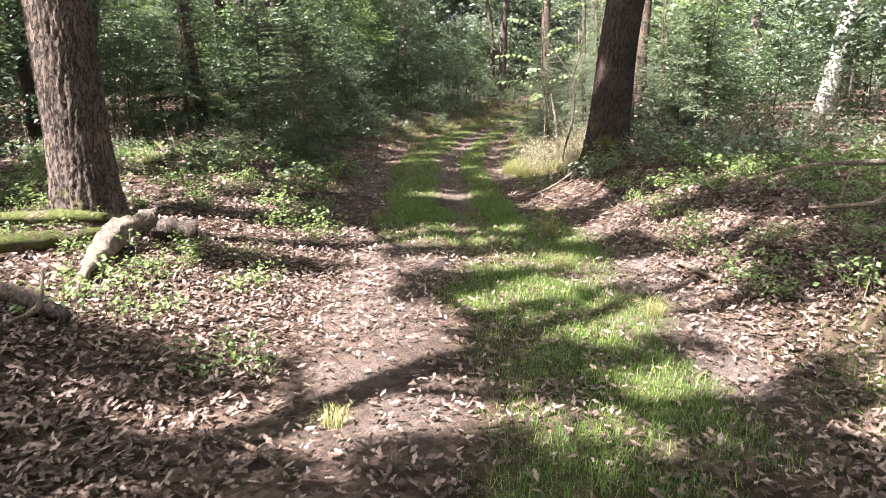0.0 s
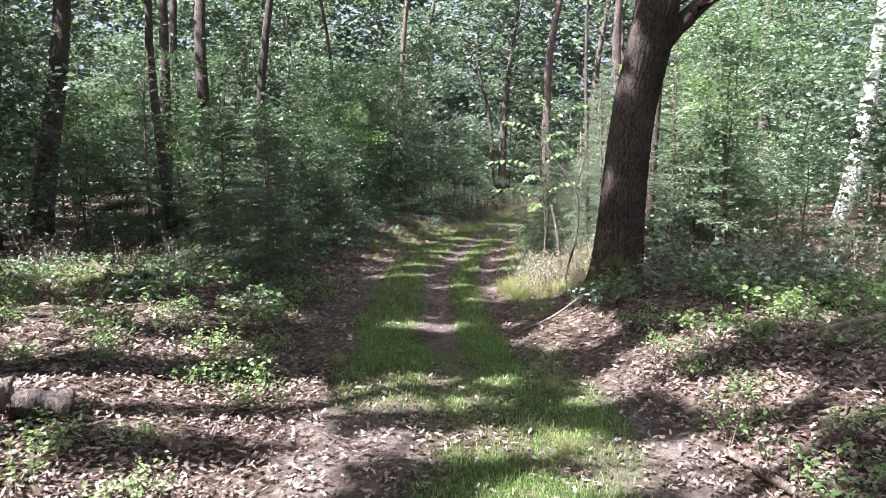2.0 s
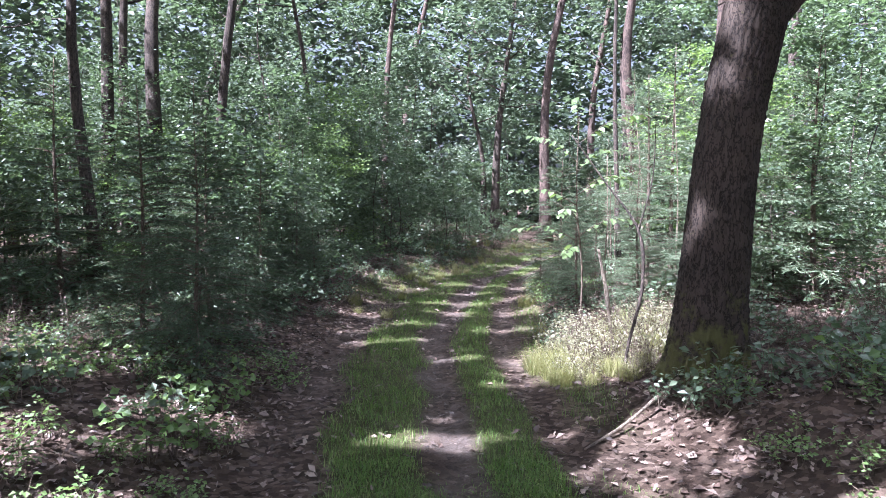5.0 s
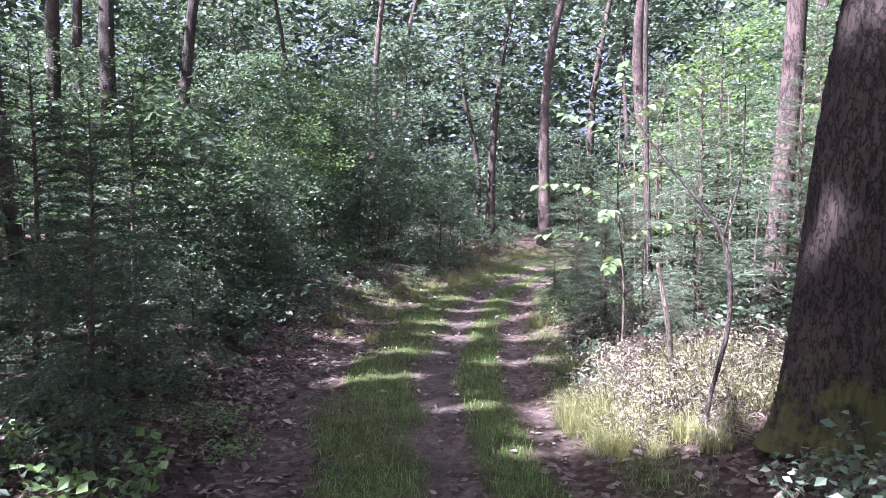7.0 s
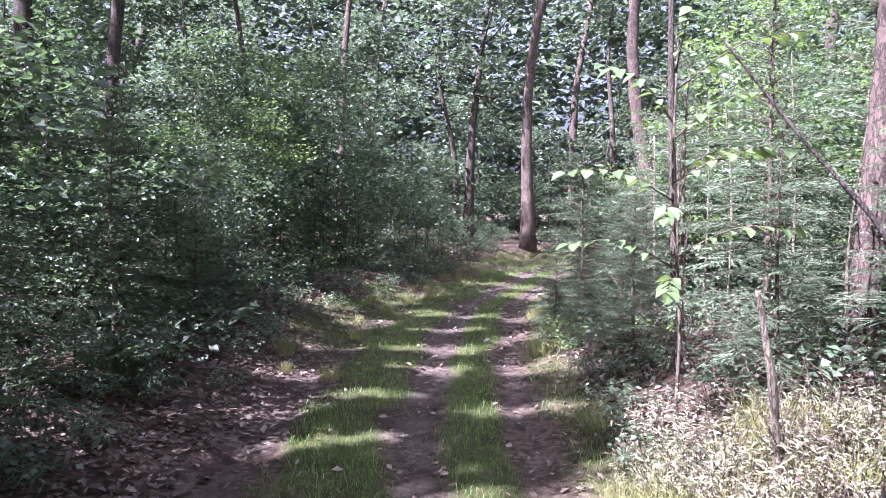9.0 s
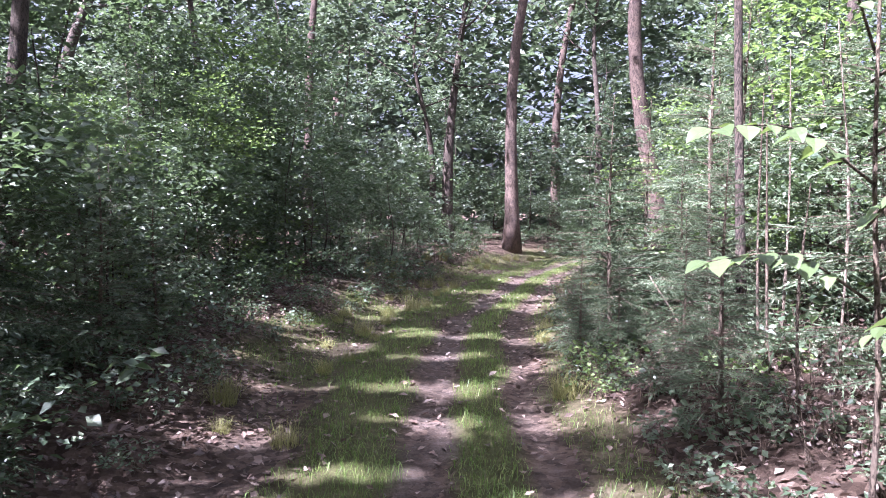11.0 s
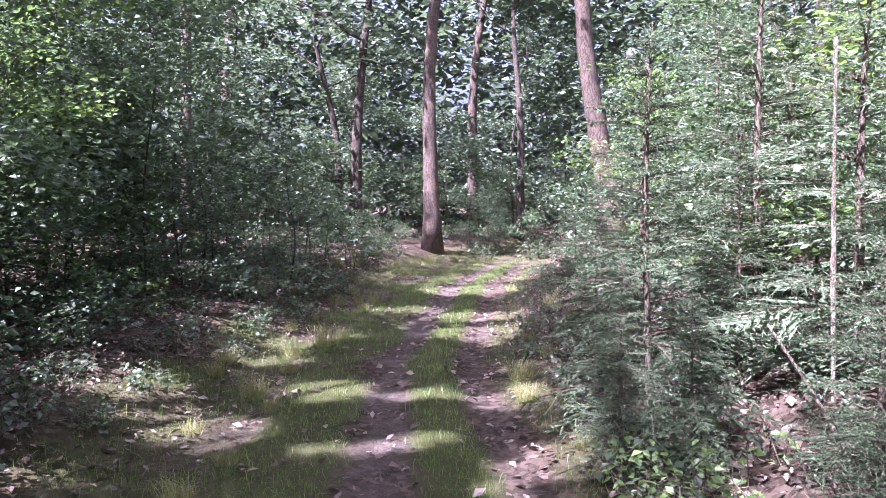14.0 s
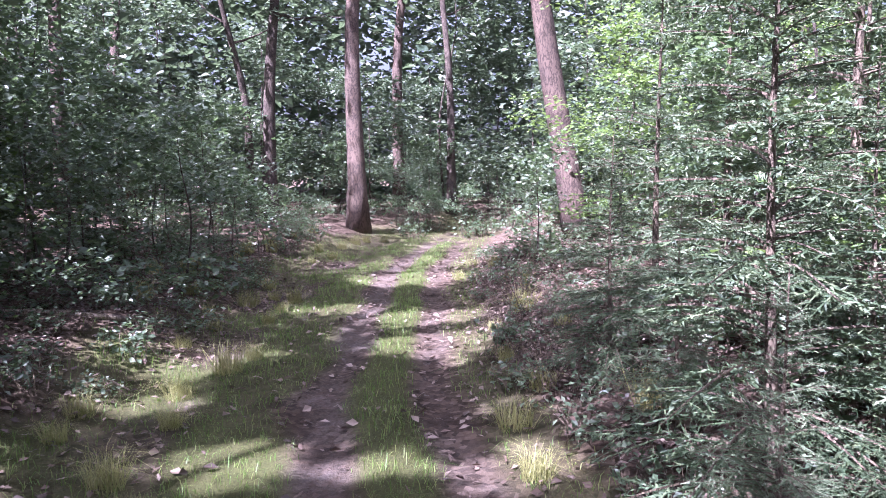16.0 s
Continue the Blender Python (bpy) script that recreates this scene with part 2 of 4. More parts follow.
def tube(pts, radii, sides=7, rough=0.0, rng=None, closed=True):
    """Quads of a round limb along pts; rough: relief as a share of the radius."""
    pts = np.asarray(pts, float)
    n = len(pts)
    radii = np.broadcast_to(np.asarray(radii, float), (n,))
    tan = np.gradient(pts, axis=0)
    tan /= np.linalg.norm(tan, axis=1)[:, None] + 1e-9
    ref = np.where(np.abs(tan[:, 2:3]) > 0.8, [[1.0, 0, 0]], [[0, 0, 1.0]])
    if np.abs(tan[:, 2]).mean() > 0.6:
        ref = np.tile([[1.0, 0, 0]], (n, 1))
    s = np.cross(tan, ref)
    s /= np.linalg.norm(s, axis=1)[:, None] + 1e-9
    b = np.cross(tan, s)
    a = np.linspace(0, 2 * np.pi, sides, endpoint=False)
    r = np.repeat(radii[:, None], sides, 1)
    if rough and rng is not None:
        r = r * (1 + rough * rng.normal(size=(n, sides)))
    v = pts[:, None] + r[..., None] * (np.cos(a)[None, :, None] * s[:, None] + np.sin(a)[None, :, None] * b[:, None])
    i, j = np.meshgrid(np.arange(n - 1), np.arange(sides), indexing="ij")
    j2 = (j + 1) % sides
    f = np.stack([i * sides + j, i * sides + j2, (i + 1) * sides + j2, (i + 1) * sides + j], -1).reshape(-1, 4)
    v = v.reshape(-1, 3)
    if closed:
        v = np.vstack([v, pts[:1], pts[-1:]])
        k = np.arange(0, sides, 2)
        lo, e, last = n * sides, (n - 1) * sides, n * sides + 1
        k1, k2 = (k + 1) % sides, (k + 2) % sides
        o = np.zeros_like(k)
        f = np.vstack([f, np.stack([k2, k1, k, o + lo], -1), np.stack([e + k, e + k1, e + k2, o + last], -1)])
    return v, f


def norm(v):
    return v / (np.linalg.norm(v, axis=-1, keepdims=True) + 1e-9)


def blades(P, D, N, L, W, fold=0.12):
    """Leaves of two triangles: base points P, directions D, upsides N, lengths L, half widths W."""
    D = norm(D)
    S = norm(np.cross(D, N))
    N = np.cross(S, D)
    L, W = L[:, None], W[:, None]
    mid = P + D * L * 0.48 + N * L * fold
    v = np.stack([P, mid + S * W, P + D * L, mid - S * W], 1).reshape(-1, 3)
    k = np.arange(len(P))[:, None] * 4
    f = np.concatenate([k + [0, 2, 1], k + [0, 3, 2]], 1).reshape(-1, 3)
    return v, f


def leaves_at(rng, P, size, droop=0.25, flat=0.55, wide=0.34):
    n = len(P)
    az = rng.uniform(0, 2 * np.pi, n)
    D = np.stack([np.cos(az), np.sin(az), rng.normal(-droop, 0.3, n)], 1)
    N = np.stack([rng.normal(0, flat, n), rng.normal(0, flat, n), np.ones(n)], 1)
    L = size * rng.uniform(0.6, 1.25, n)
    return blades(P, D, N, L, L * wide * rng.uniform(0.8, 1.2, n))


# ---- lie of the land ----
RUT_Y = np.array([-30, 0, 4, 7.4, 9.5, 12.3, 14, 16.1, 17.8, 20, 22.7, 26, 30, 36, 60])
RUT_X = np.array([0.3, 0.25, 0.2, 0.2, 0.08, -0.05, 0.07, 0.3, 0.58, 0.98, 1.9, 3.1, 5.0, 9.0, 30.0])


def rut(y):
    """x of the worn line in the middle of the track."""
    return np.interp(y, RUT_Y, RUT_X)


def smooth(a, b, x):
    t = np.clip((x - a) / (b - a), 0, 1)
    return t * t * (3 - 2 * t)


def wave(x, y, k, s):
    """Soft uneven field, about -1 to 1."""
    return (np.sin(k * x + 1.3 * s + 1.7 * np.sin(0.7 * k * y + s)) + np.sin(1.31 * k * y + 2.1 * s + 1.5 * np.sin(0.83 * k * x - s))
            + 0.5 * np.sin(2.3 * k * (x + y) + s) + 0.5 * np.sin(2.7 * k * (x - 0.8 * y) - s)) / 3


def land(x, y):
    x, y = np.asarray(x, float), np.asarray(y, float)
    u = x - rut(y)
    bank = 0.42 * smooth(1.0, 2.6, u - 0.6 * smooth(8, 2, y)) + 0.34 * smooth(1.1, 2.8, -u)
    ruts = -0.035 * np.exp(-((u) / 0.2) ** 2) - 0.035 * np.exp(-((u - 0.75) / 0.16) ** 2) - 0.02 * np.exp(-((u + 1.05) / 0.25) ** 2)
    off = smooth(0.9, 2.2, np.abs(u - 0.1))
    return bank + ruts + 0.012 * wave(x, y, 5.0, 1) + off * (0.05 * wave(x, y, 1.7, 2) + 0.03 * wave(x, y, 6.0, 3)) \
        + 0.25 * smooth(5, 30, np.abs(u)) * wave(x, y, 0.25, 4)


def bare(x, y):
    """Share of bare trodden soil."""
    u = x - rut(y)
    w = wave(x, y, 3.0, 7) * 0.16
    far = smooth(6.5, 8.5, y)
    m = np.exp(-(np.abs(u + w * 0.8) / 0.21) ** 2.5) * far + 0.5 * np.exp(-(np.abs(u - 0.75 + w * 0.8) / 0.16) ** 2.5) * smooth(10, 12, y)
    m = m + smooth(0.5, 0.2, np.abs(u - 1.15 + w)) * smooth(8.5, 6, y) * smooth(2.6, 3.6, y)
    m = m + 0.85 * smooth(0.55, 0.15, np.abs(u + 0.6 + w)) * smooth(7.6, 6.4, y) * smooth(2.2, 3.2, y)
    m = m + 0.4 * smooth(0.4, 0.15, np.abs(u + 1.05 + w)) * smooth(8, 10, y)
    return np.clip(m, 0, 1) * np.clip(0.75 + 0.45 * wave(x, y, 7.0, 2) + 0.25 * wave(x, y, 1.6, 4), 0, 1)


def turf(x, y):
    """Share of grass cover."""
    u = x - rut(y)
    w = wave(x, y, 2.3, 5) * 0.14
    left = smooth(0.42, 0.24, np.abs(u + 0.52 + w)) * smooth(6.2, 8.0, y) * np.clip(0.85 + 0.4 * wave(x, y, 2.4, 11), 0, 1)
    mid = smooth(0.26, 0.13, np.abs(u - 0.40 + w * 0.5)) * smooth(6.8, 8.5, y)
    near = smooth(0.75, 0.45, np.abs(u - 0.48 + w - 0.12 * smooth(5, 2, y))) * smooth(9.0, 7.0, y) * (0.5 + 0.6 * wave(x, y, 3.1, 9))
    edge = smooth(0.85, 0.35, np.abs(u + 1.45 + w)) * smooth(15, 17.5, y) * np.clip(0.5 + 0.7 * wave(x, y, 2.1, 12), 0, 1) + 0.5 * smooth(0.3, 0.1, np.abs(u - 1.15 + w)) * smooth(9, 11, y)
    right = 0.3 * smooth(0.9, 0.3, np.abs(u - 2.2)) * smooth(4.6, 3.2, y)
    return np.clip(left + mid + near + edge + right, 0, 1)


def axis(lo, hi, step, far):
    mid = np.arange(lo, hi, step)
    grow = np.cumsum(step * 1.22 ** np.arange(1, 34))
    grow = grow[grow < far]
    return np.concatenate([lo - grow[::-1], mid, mid[-1] + grow])


gx, gy = axis(-4.5, 5.5, 0.07, 260.0), axis(1.5, 27.0, 0.075, 260.0)
X, Y = np.meshgrid(gx, gy)
V = np.stack([X, Y, land(X, Y)], -1).reshape(-1, 3)
i, j = np.meshgrid(np.arange(len(gy) - 1), np.arange(len(gx) - 1), indexing="ij")
q = (i * len(gx) + j).reshape(-1, 1)
me = mesh_np("ground", V, np.concatenate([q, q + 1, q + 1 + len(gx), q + len(gx)], 1), M_GROUND, True)
for key, field in (("bare", bare), ("turf", turf)):
    at = me.attributes.new(key, "FLOAT", "POINT")
    at.data.foreach_set("value", np.ascontiguousarray(field(X, Y).ravel(), np.float32))
tagged(new("ground", me), "woodland floor of brown soil with a grassy double-rutted track", "ground", kind="structure")


# ---- trees and shrubs ----
# sunny spots on the ground, where the crowns overhead leave gaps: x, y, half width, half depth
GLADES = [(-0.45, 3.75, 0.35, 0.2), (-0.5, 4.5, 0.4, 0.15), (0.95, 4.3, 0.3, 0.15), (-2.0, 6.85, 0.5, 0.5), (-1.5, 7.2, 0.4, 0.35), (2.1, 7.6, 0.5, 0.3), (3.0, 7.9, 0.5, 0.3), (-1.6, 4.2, 0.7, 0.3), (-2.2, 4.9, 0.6, 0.3), (-1.0, 5.2, 0.4, 0.2),
          (0.1, 5.9, 0.5, 0.2), (-2.3, 6.5, 1.3, 0.75), (-3.3, 5.4, 0.9, 0.6), (-1.5, 6.4, 0.6, 0.4), (-3.6, 4.4, 0.5, 0.4), (-2.9, 8.4, 0.7, 0.4), (-4.0, 10.3, 0.8, 0.5), (1.2, 9.0, 0.5, 0.7), (1.6, 11.6, 1.0, 0.9), (-0.2, 9.3, 0.35, 0.15),
          (0.6, 17.6, 0.2, 0.1), (0.1, 18.9, 0.3, 0.25), (-0.7, 18.1, 0.4, 0.3), (-1.5, 21.5, 0.5, 0.3), (1.3, 17.0, 0.3, 0.15), (0.9, 18.7, 0.2, 0.1),
          (1.5, 18.4, 0.25, 0.12), (0.0, 16.3, 0.35, 0.12), (0.35, 16.1, 0.25, 0.08), (1.1, 15.2, 0.25, 0.12), (0.0, 15.3, 0.3, 0.06), (0.64, 13.8, 0.12, 0.03), (0.05, 12.0, 0.15, 0.05), (0.93, 11.7, 0.3, 0.25), (2.1, 12.95, 0.7, 0.5), (-0.1, 21.1, 0.3, 0.2), (4.0, 13.5, 1.1, 1.0), (5.0, 19.1, 1.0, 0.8), (-1.5, 13.9, 0.5, 0.35), (-1.3, 15.0, 0.4, 0.2), (-1.6, 16.2, 0.4, 0.25), (-2.0, 12.6, 0.4, 0.3), (3.35, 10.85, 0.05, 0.05), (3.7, 11.1, 0.03, 0.1), (2.6, 10.5, 0.1, 0.03),
          (-0.8, 21.7, 0.5, 0.3), (-0.3, 20.2, 0.3, 0.1), (-1.5, 19.3, 0.4, 0.2), (-1.9, 20.3, 0.4, 0.2),
          (2.1, 21.2, 0.5, 0.35), (2.4, 22.4, 0.5, 0.25),
          (-1.6, 19.0, 0.6, 0.5), (3.2, 17.3, 0.9, 0.7), (3.1, 25.2, 0.8, 0.5), (6.6, 14.5, 1.2, 1.2), (-4.6, 10.6, 1.2, 0.9), (-5.6, 12.6, 1.0, 0.9)]

spot = np.random.default_rng(77)
GLADES += [(-0.7, 3.0, 0.4, 0.2), (0.5, 2.9, 0.2, 0.08), (0.95, 3.4, 0.3, 0.1), (1.7, 5.2, 0.3, 0.2), (2.6, 5.6, 0.25, 0.15)]
GLADES += [(spot.uniform(-1.5, 2.3), spot.uniform(2.8, 7.6), spot.uniform(0.08, 0.4), spot.uniform(0.02, 0.13)) for _ in range(52)]
GLADES += [(spot.uniform(-3.6, -1.3), spot.uniform(3.9, 8.0), spot.uniform(0.08, 0.35), spot.uniform(0.03, 0.14)) for _ in range(22)]
GLADES += [(float(np.interp(y, [8, 14, 17, 20, 24], [0, 0.2, 0.5, 1.0, 2.2])) + spot.uniform(-1.5, 1.2), y, spot.uniform(0.05, 0.35), spot.uniform(0.0, 0.1)) for y in spot.uniform(8.5, 24, 26)]
GLADES += [(spot.uniform(-5.0, -1.3), spot.uniform(8.5, 23), spot.uniform(0.03, 0.35), spot.uniform(0.0, 0.25)) for _ in range(70)]


def shaded(P, rng):
    """Which of the crown's leaf places P stay: those whose shadow falls outside the glades."""
    s = np.array(TO_SUN)
    g = P - s * (P[:, 2:3] / s[2])
    keep = np.ones(len(P), bool)
    for x, y, a, b in GLADES:
        d = ((g[:, 0] - x) / (a + 0.12)) ** 2 + ((g[:, 1] - y) / (b + 0.12)) ** 2
        keep &= d > 1.1 + 0.5 * rng.random(len(P))
    # leaves thinned out so that more sun reaches the growth on both flanks
    u = g[:, 0] - rut(g[:, 1])
    thin = 0.75 * smooth(2.2, 3.2, u) * smooth(14.2, 15.5, g[:, 1]) * smooth(23, 20, g[:, 1]) * smooth(9, 7, u) + 0.93 * smooth(3.6, 4.6, u) * smooth(11, 12.5, g[:, 1]) \
        + 0.7 * smooth(3.6, 5.0, -u) * smooth(14, 16, g[:, 1]) + 0.5 * smooth(0.9, 1.9, -u) * smooth(3.8, 3.4, -u) * smooth(9.5, 11, g[:, 1])
    return keep & (rng.random(len(P)) > thin)


def limb_path(rng, a, direction, length, rise, n=5, wob=0.12):
    d = norm(np.asarray(direction, float))
    pts = [np.asarray(a, float)]
    for k in range(n):
        d = norm(d + rng.normal(0, wob, 3) + [0, 0, rise])
        pts.append(pts[-1] + d * length / n)
    return np.array(pts)


def broadleaf(name, label, seed, H, R, r0, crown_lo, n_limbs, twigs, per, size, leaf, bark, lean=(0, 0), category="tree",
              glade=None, sides=8, spread=0.26):
    """A tree or shrub: trunk, limbs and a crown of leaves set in flat sprays round the twig ends."""
    rng = np.random.default_rng(seed)
    thing = tagged(new(name), label, category)
    top = np.array([lean[0] * H, lean[1] * H, H * 0.93])
    pts = spline([(0, 0, -0.25), (lean[0] * H * .3 + rng.normal(0, .02 * H), lean[1] * H * .3 + rng.normal(0, .02 * H), H * .32),
                  (lean[0] * H * .65 + rng.normal(0, .025 * H), lean[1] * H * .65 + rng.normal(0, .025 * H), H * .66), top], 16)
    t = np.linspace(0, 1, 16)
    rad = r0 * (1 - 0.88 * t) * (1 + 0.5 * np.exp(-t * 22))
    v, f = tube(pts, rad, sides, 0.04, rng)
    part("trunk", mesh_np("trunk", v, f, bark, True), thing)
    anchors = []
    for k in range(n_limbs):
        h = crown_lo + (1 - crown_lo) * ((k + rng.random()) / n_limbs) * 0.97
        p0 = np.array([np.interp(h, t, pts[:, c]) for c in range(3)])
        az = k * 2.4 + rng.normal(0, 0.4)
        g = (h - crown_lo) / (1 - crown_lo + 1e-6)
        ln = R * (0.65 + 0.75 * math.sin(math.pi * min(1, 0.2 + 0.75 * g))) * rng.uniform(0.65, 1.1) * (1 - 0.45 * g)
        bag = Bag()
        main = limb_path(rng, p0, (math.cos(az), math.sin(az), 0.25 + 0.6 * g), ln, 0.02, 6, 0.16)
        rr = max(0.006, r0 * 0.38 * (1 - 0.75 * h))
        bag.add(*tube(main, np.linspace(rr, rr * 0.25, len(main)), 5))
        n_sub = 5
        for q in range(n_sub):
            s = (q + 1.2) / (n_sub + 0.2)
            b0 = np.array([np.interp(s, np.linspace(0, 1, 7), main[:, c]) for c in range(3)])
            a2 = az + (1 if q % 2 else -1) * rng.uniform(0.4, 1.2)
            sub = limb_path(rng, b0, (math.cos(a2), math.sin(a2), rng.normal(0.15, 0.25)), ln * 0.42 * rng.uniform(.6, 1.2), 0.0, 3, 0.2)
            bag.add(*tube(sub, np.linspace(rr * 0.4, rr * 0.15, 4), 4))
            anchors += [sub[1], sub[2], sub[3], sub[3]]
        anchors += [main[4], main[5], main[6]]
        part("limb", bag.mesh("limb", bark, True), thing)
    A = np.array(anchors)
    T = A[rng.integers(0, len(A), twigs)] + rng.normal(0, 1, (twigs, 3)) * [spread * 1.2, spread * 1.2, spread * 0.8]
    P = np.repeat(T, per, 0) + rng.normal(0, 1, (twigs * per, 3)) * [spread * 0.75, spread * 0.75, spread * 0.22]
    if glade is not None:
        P = P[shaded(P + np.array(glade), rng)]
    v, f = leaves_at(rng, P, size)
    part("crown", mesh_np("crown", v, f, leaf), thing)
    return thing


def spruce(name, label, seed, H, R, droop, needle, step=0.17, n_br=6, nl=0.02, nw=0.0022, bark=M_TWIG, lo=0.06, gap=0.008, category="tree", core=0.007):
    """A young conifer: whorls of branches with flat sprays of side twigs set with needles."""
    rng = np.random.default_rng(seed)
    thing = tagged(new(name), label, category)
    t = np.linspace(0, 1, 12)
    stem = np.stack([0.01 * H * np.sin(4 * t + seed), 0.012 * H * np.sin(3 * t), -0.1 + t * (H + 0.1)], 1)
    v, f = tube(stem, 0.011 * H * (1.02 - t) + 0.003, 7, 0.05, rng)
    part("trunk", mesh_np("trunk", v, f, bark, True), thing)
    z = lo * H
    while z < H * 0.985:
        g = z / H
        for k in range(n_br if g < 0.9 else 4):
            if rng.random() < 0.08:
                continue
            az = rng.uniform(0, 2 * np.pi)
            ln = (R * (1 - g) ** 0.8 + 0.05) * rng.uniform(0.6, 1.1)
            zz = z + rng.uniform(-0.06, 0.06)
            el0 = 0.15 + 0.5 * g
            u = np.linspace(0, 1, 6)
            hx = u * ln
            hz = ln * (el0 * u - droop * u ** 2 + 0.35 * droop * u ** 3)
            br = np.stack([hx * math.cos(az), hx * math.sin(az), zz + hz], 1)
            br[:, :2] += [np.interp(zz, stem[:, 2], stem[:, 0]), np.interp(zz, stem[:, 2], stem[:, 1])]
            v, f = tube(br, np.linspace(0.004 + 0.006 * ln, 0.0015, 6), 3, closed=False)
            f = np.concatenate([f[:, [0, 1, 2]], f[:, [0, 2, 3]]])
            B, D, F = [], [], []
            lines = [(br[1], br[-1] - br[1])]
            n_tw = max(3, int(ln / 0.05))
            for q in range(n_tw):
                s = 0.15 + 0.83 * q / n_tw
                b0 = np.array([np.interp(s, u, br[:, c]) for c in range(3)])
                side = 1 if q % 2 else -1
                a2 = az + side * rng.uniform(0.6, 1.1)
                tl = (0.42 * ln * (1.05 - s) + 0.06) * rng.uniform(0.7, 1.15)
                slope = el0 - 2 * droop * s * 0.6 - rng.uniform(-0.1, 0.45)
                lines.append((b0, np.array([math.cos(a2), math.sin(a2), slope]) * tl))
            for b0, d in lines:
                n = max(3, int(np.linalg.norm(d) / gap))
                B.append(b0 + rng.random(n)[:, None] * d)
                D.append(np.repeat(norm(d)[None], n, 0))
            B, D = np.concatenate(B), np.concatenate(D)
            rad = rng.normal(0, 1, B.shape) * [1, 1, 0.7]
            way = norm(norm(D) * 0.8 + norm(rad) * 0.8)
            S = norm(np.cross(way, norm(rng.normal(0, 1, B.shape) + [0, 0, 1.2]))) * nw
            L = (nl * rng.uniform(0.7, 1.3, len(B)))[:, None]
            V = np.stack([B - S, B + S, B + way * L], 1).reshape(-1, 3)
            tb, td = np.array([l[0] for l in lines]), np.array([l[1] for l in lines])
            tl = np.linalg.norm(td, axis=1)
            v2, f2 = blades(tb, td, np.tile([[0.0, 0, 1.0]], (len(tb), 1)) + rng.normal(0, 0.35, tb.shape), tl * 1.03, 0.003 + core * tl, 0.0)
            f = np.concatenate([f, f2 + len(v)])
            wood_n = len(f) - len(f2)
            v = np.concatenate([v, v2])
            me = mesh_np("branch", np.concatenate([v, V]), np.concatenate([f, len(v) + np.arange(len(V)).reshape(-1, 3)]), bark)
            me.materials.append(needle)
            me.polygons.foreach_set("material_index", np.repeat([0, 1], [wood_n, len(f2) + len(B)]).astype(np.int32))
            part("branch", me, thing)
        z += step * rng.uniform(0.8, 1.2) * (1.0 - 0.35 * g)
    return thing


def stand(x, y, z=0.0, turn=0.0, s=1.0, sz=None, tilt=0.0):
    """A pose on the ground."""
    return pose(x, y, float(land(x, y)) + z, tilt, 0, turn) @ Matrix.Diagonal((s, s, sz or s, 1))


def place(proto, spots):
    """Sets a thing at the first spot and copies of it at the others; a spot is x, y, turn, size."""
    things = [proto]
    for x, y, turn, s in spots[1:]:
        things.append(copy_thing(proto, stand(x, y, 0, turn, s)))
    x, y, turn, s = spots[0]
    proto.matrix_basis = stand(x, y, 0, turn, s)
    return things


def old_trunk(seed, pts, radii, bark, flare, n=220, sides=126, ridges=33):
    """A thick trunk with bark in long broken plates between deep furrows, and root flare."""
    rng = np.random.default_rng(seed)
    line = spline(pts, n)
    t = np.linspace(0, 1, n)
    rad = np.interp(t, np.linspace(0, 1, len(radii)), radii)
    h = line[:, 2] - line[0, 2]
    v, f = tube(line, rad, sides)
    c = np.repeat(line, sides, 0)
    a = np.tile(np.linspace(0, 2 * np.pi, sides, endpoint=False), n)
    hh = np.repeat(h, sides)
    out = v[:n * sides] - c
    drift = 2.2 * np.sin(2.7 * hh + 2 * a) + 1.9 * np.sin(7.1 * hh + 3 * a + seed) + 1.5 * np.sin(15.0 * hh - 5 * a)
    plate = np.abs(np.sin(0.5 * ridges * a + 0.5 * drift))
    fork = np.abs(np.sin(0.5 * (ridges - 6) * a - 0.6 * drift + 2.0 * np.sin(4.3 * hh + a)))
    crack = np.abs(np.sin(11 * hh + 2.5 * np.sin(5 * a + seed) + 1.5 * np.sin(9 * a)))
    relief = np.minimum(plate, 0.25 + fork) ** 0.55 * (0.75 + 0.25 * np.minimum(1, 3 * crack))
    roots = np.exp(-hh / 0.2) * flare * (0.6 + 0.55 * np.sin(5 * a + seed) + 0.3 * np.sin(3 * a + 2 * seed))
    k = 0.94 + 0.085 * relief + 0.012 * rng.normal(size=len(hh)) + roots + 0.04 * np.sin(2 * a + 1.3 * hh)
    v[:n * sides] = c + out * k[:, None]
    return mesh_np("trunk", v, f, bark, True)


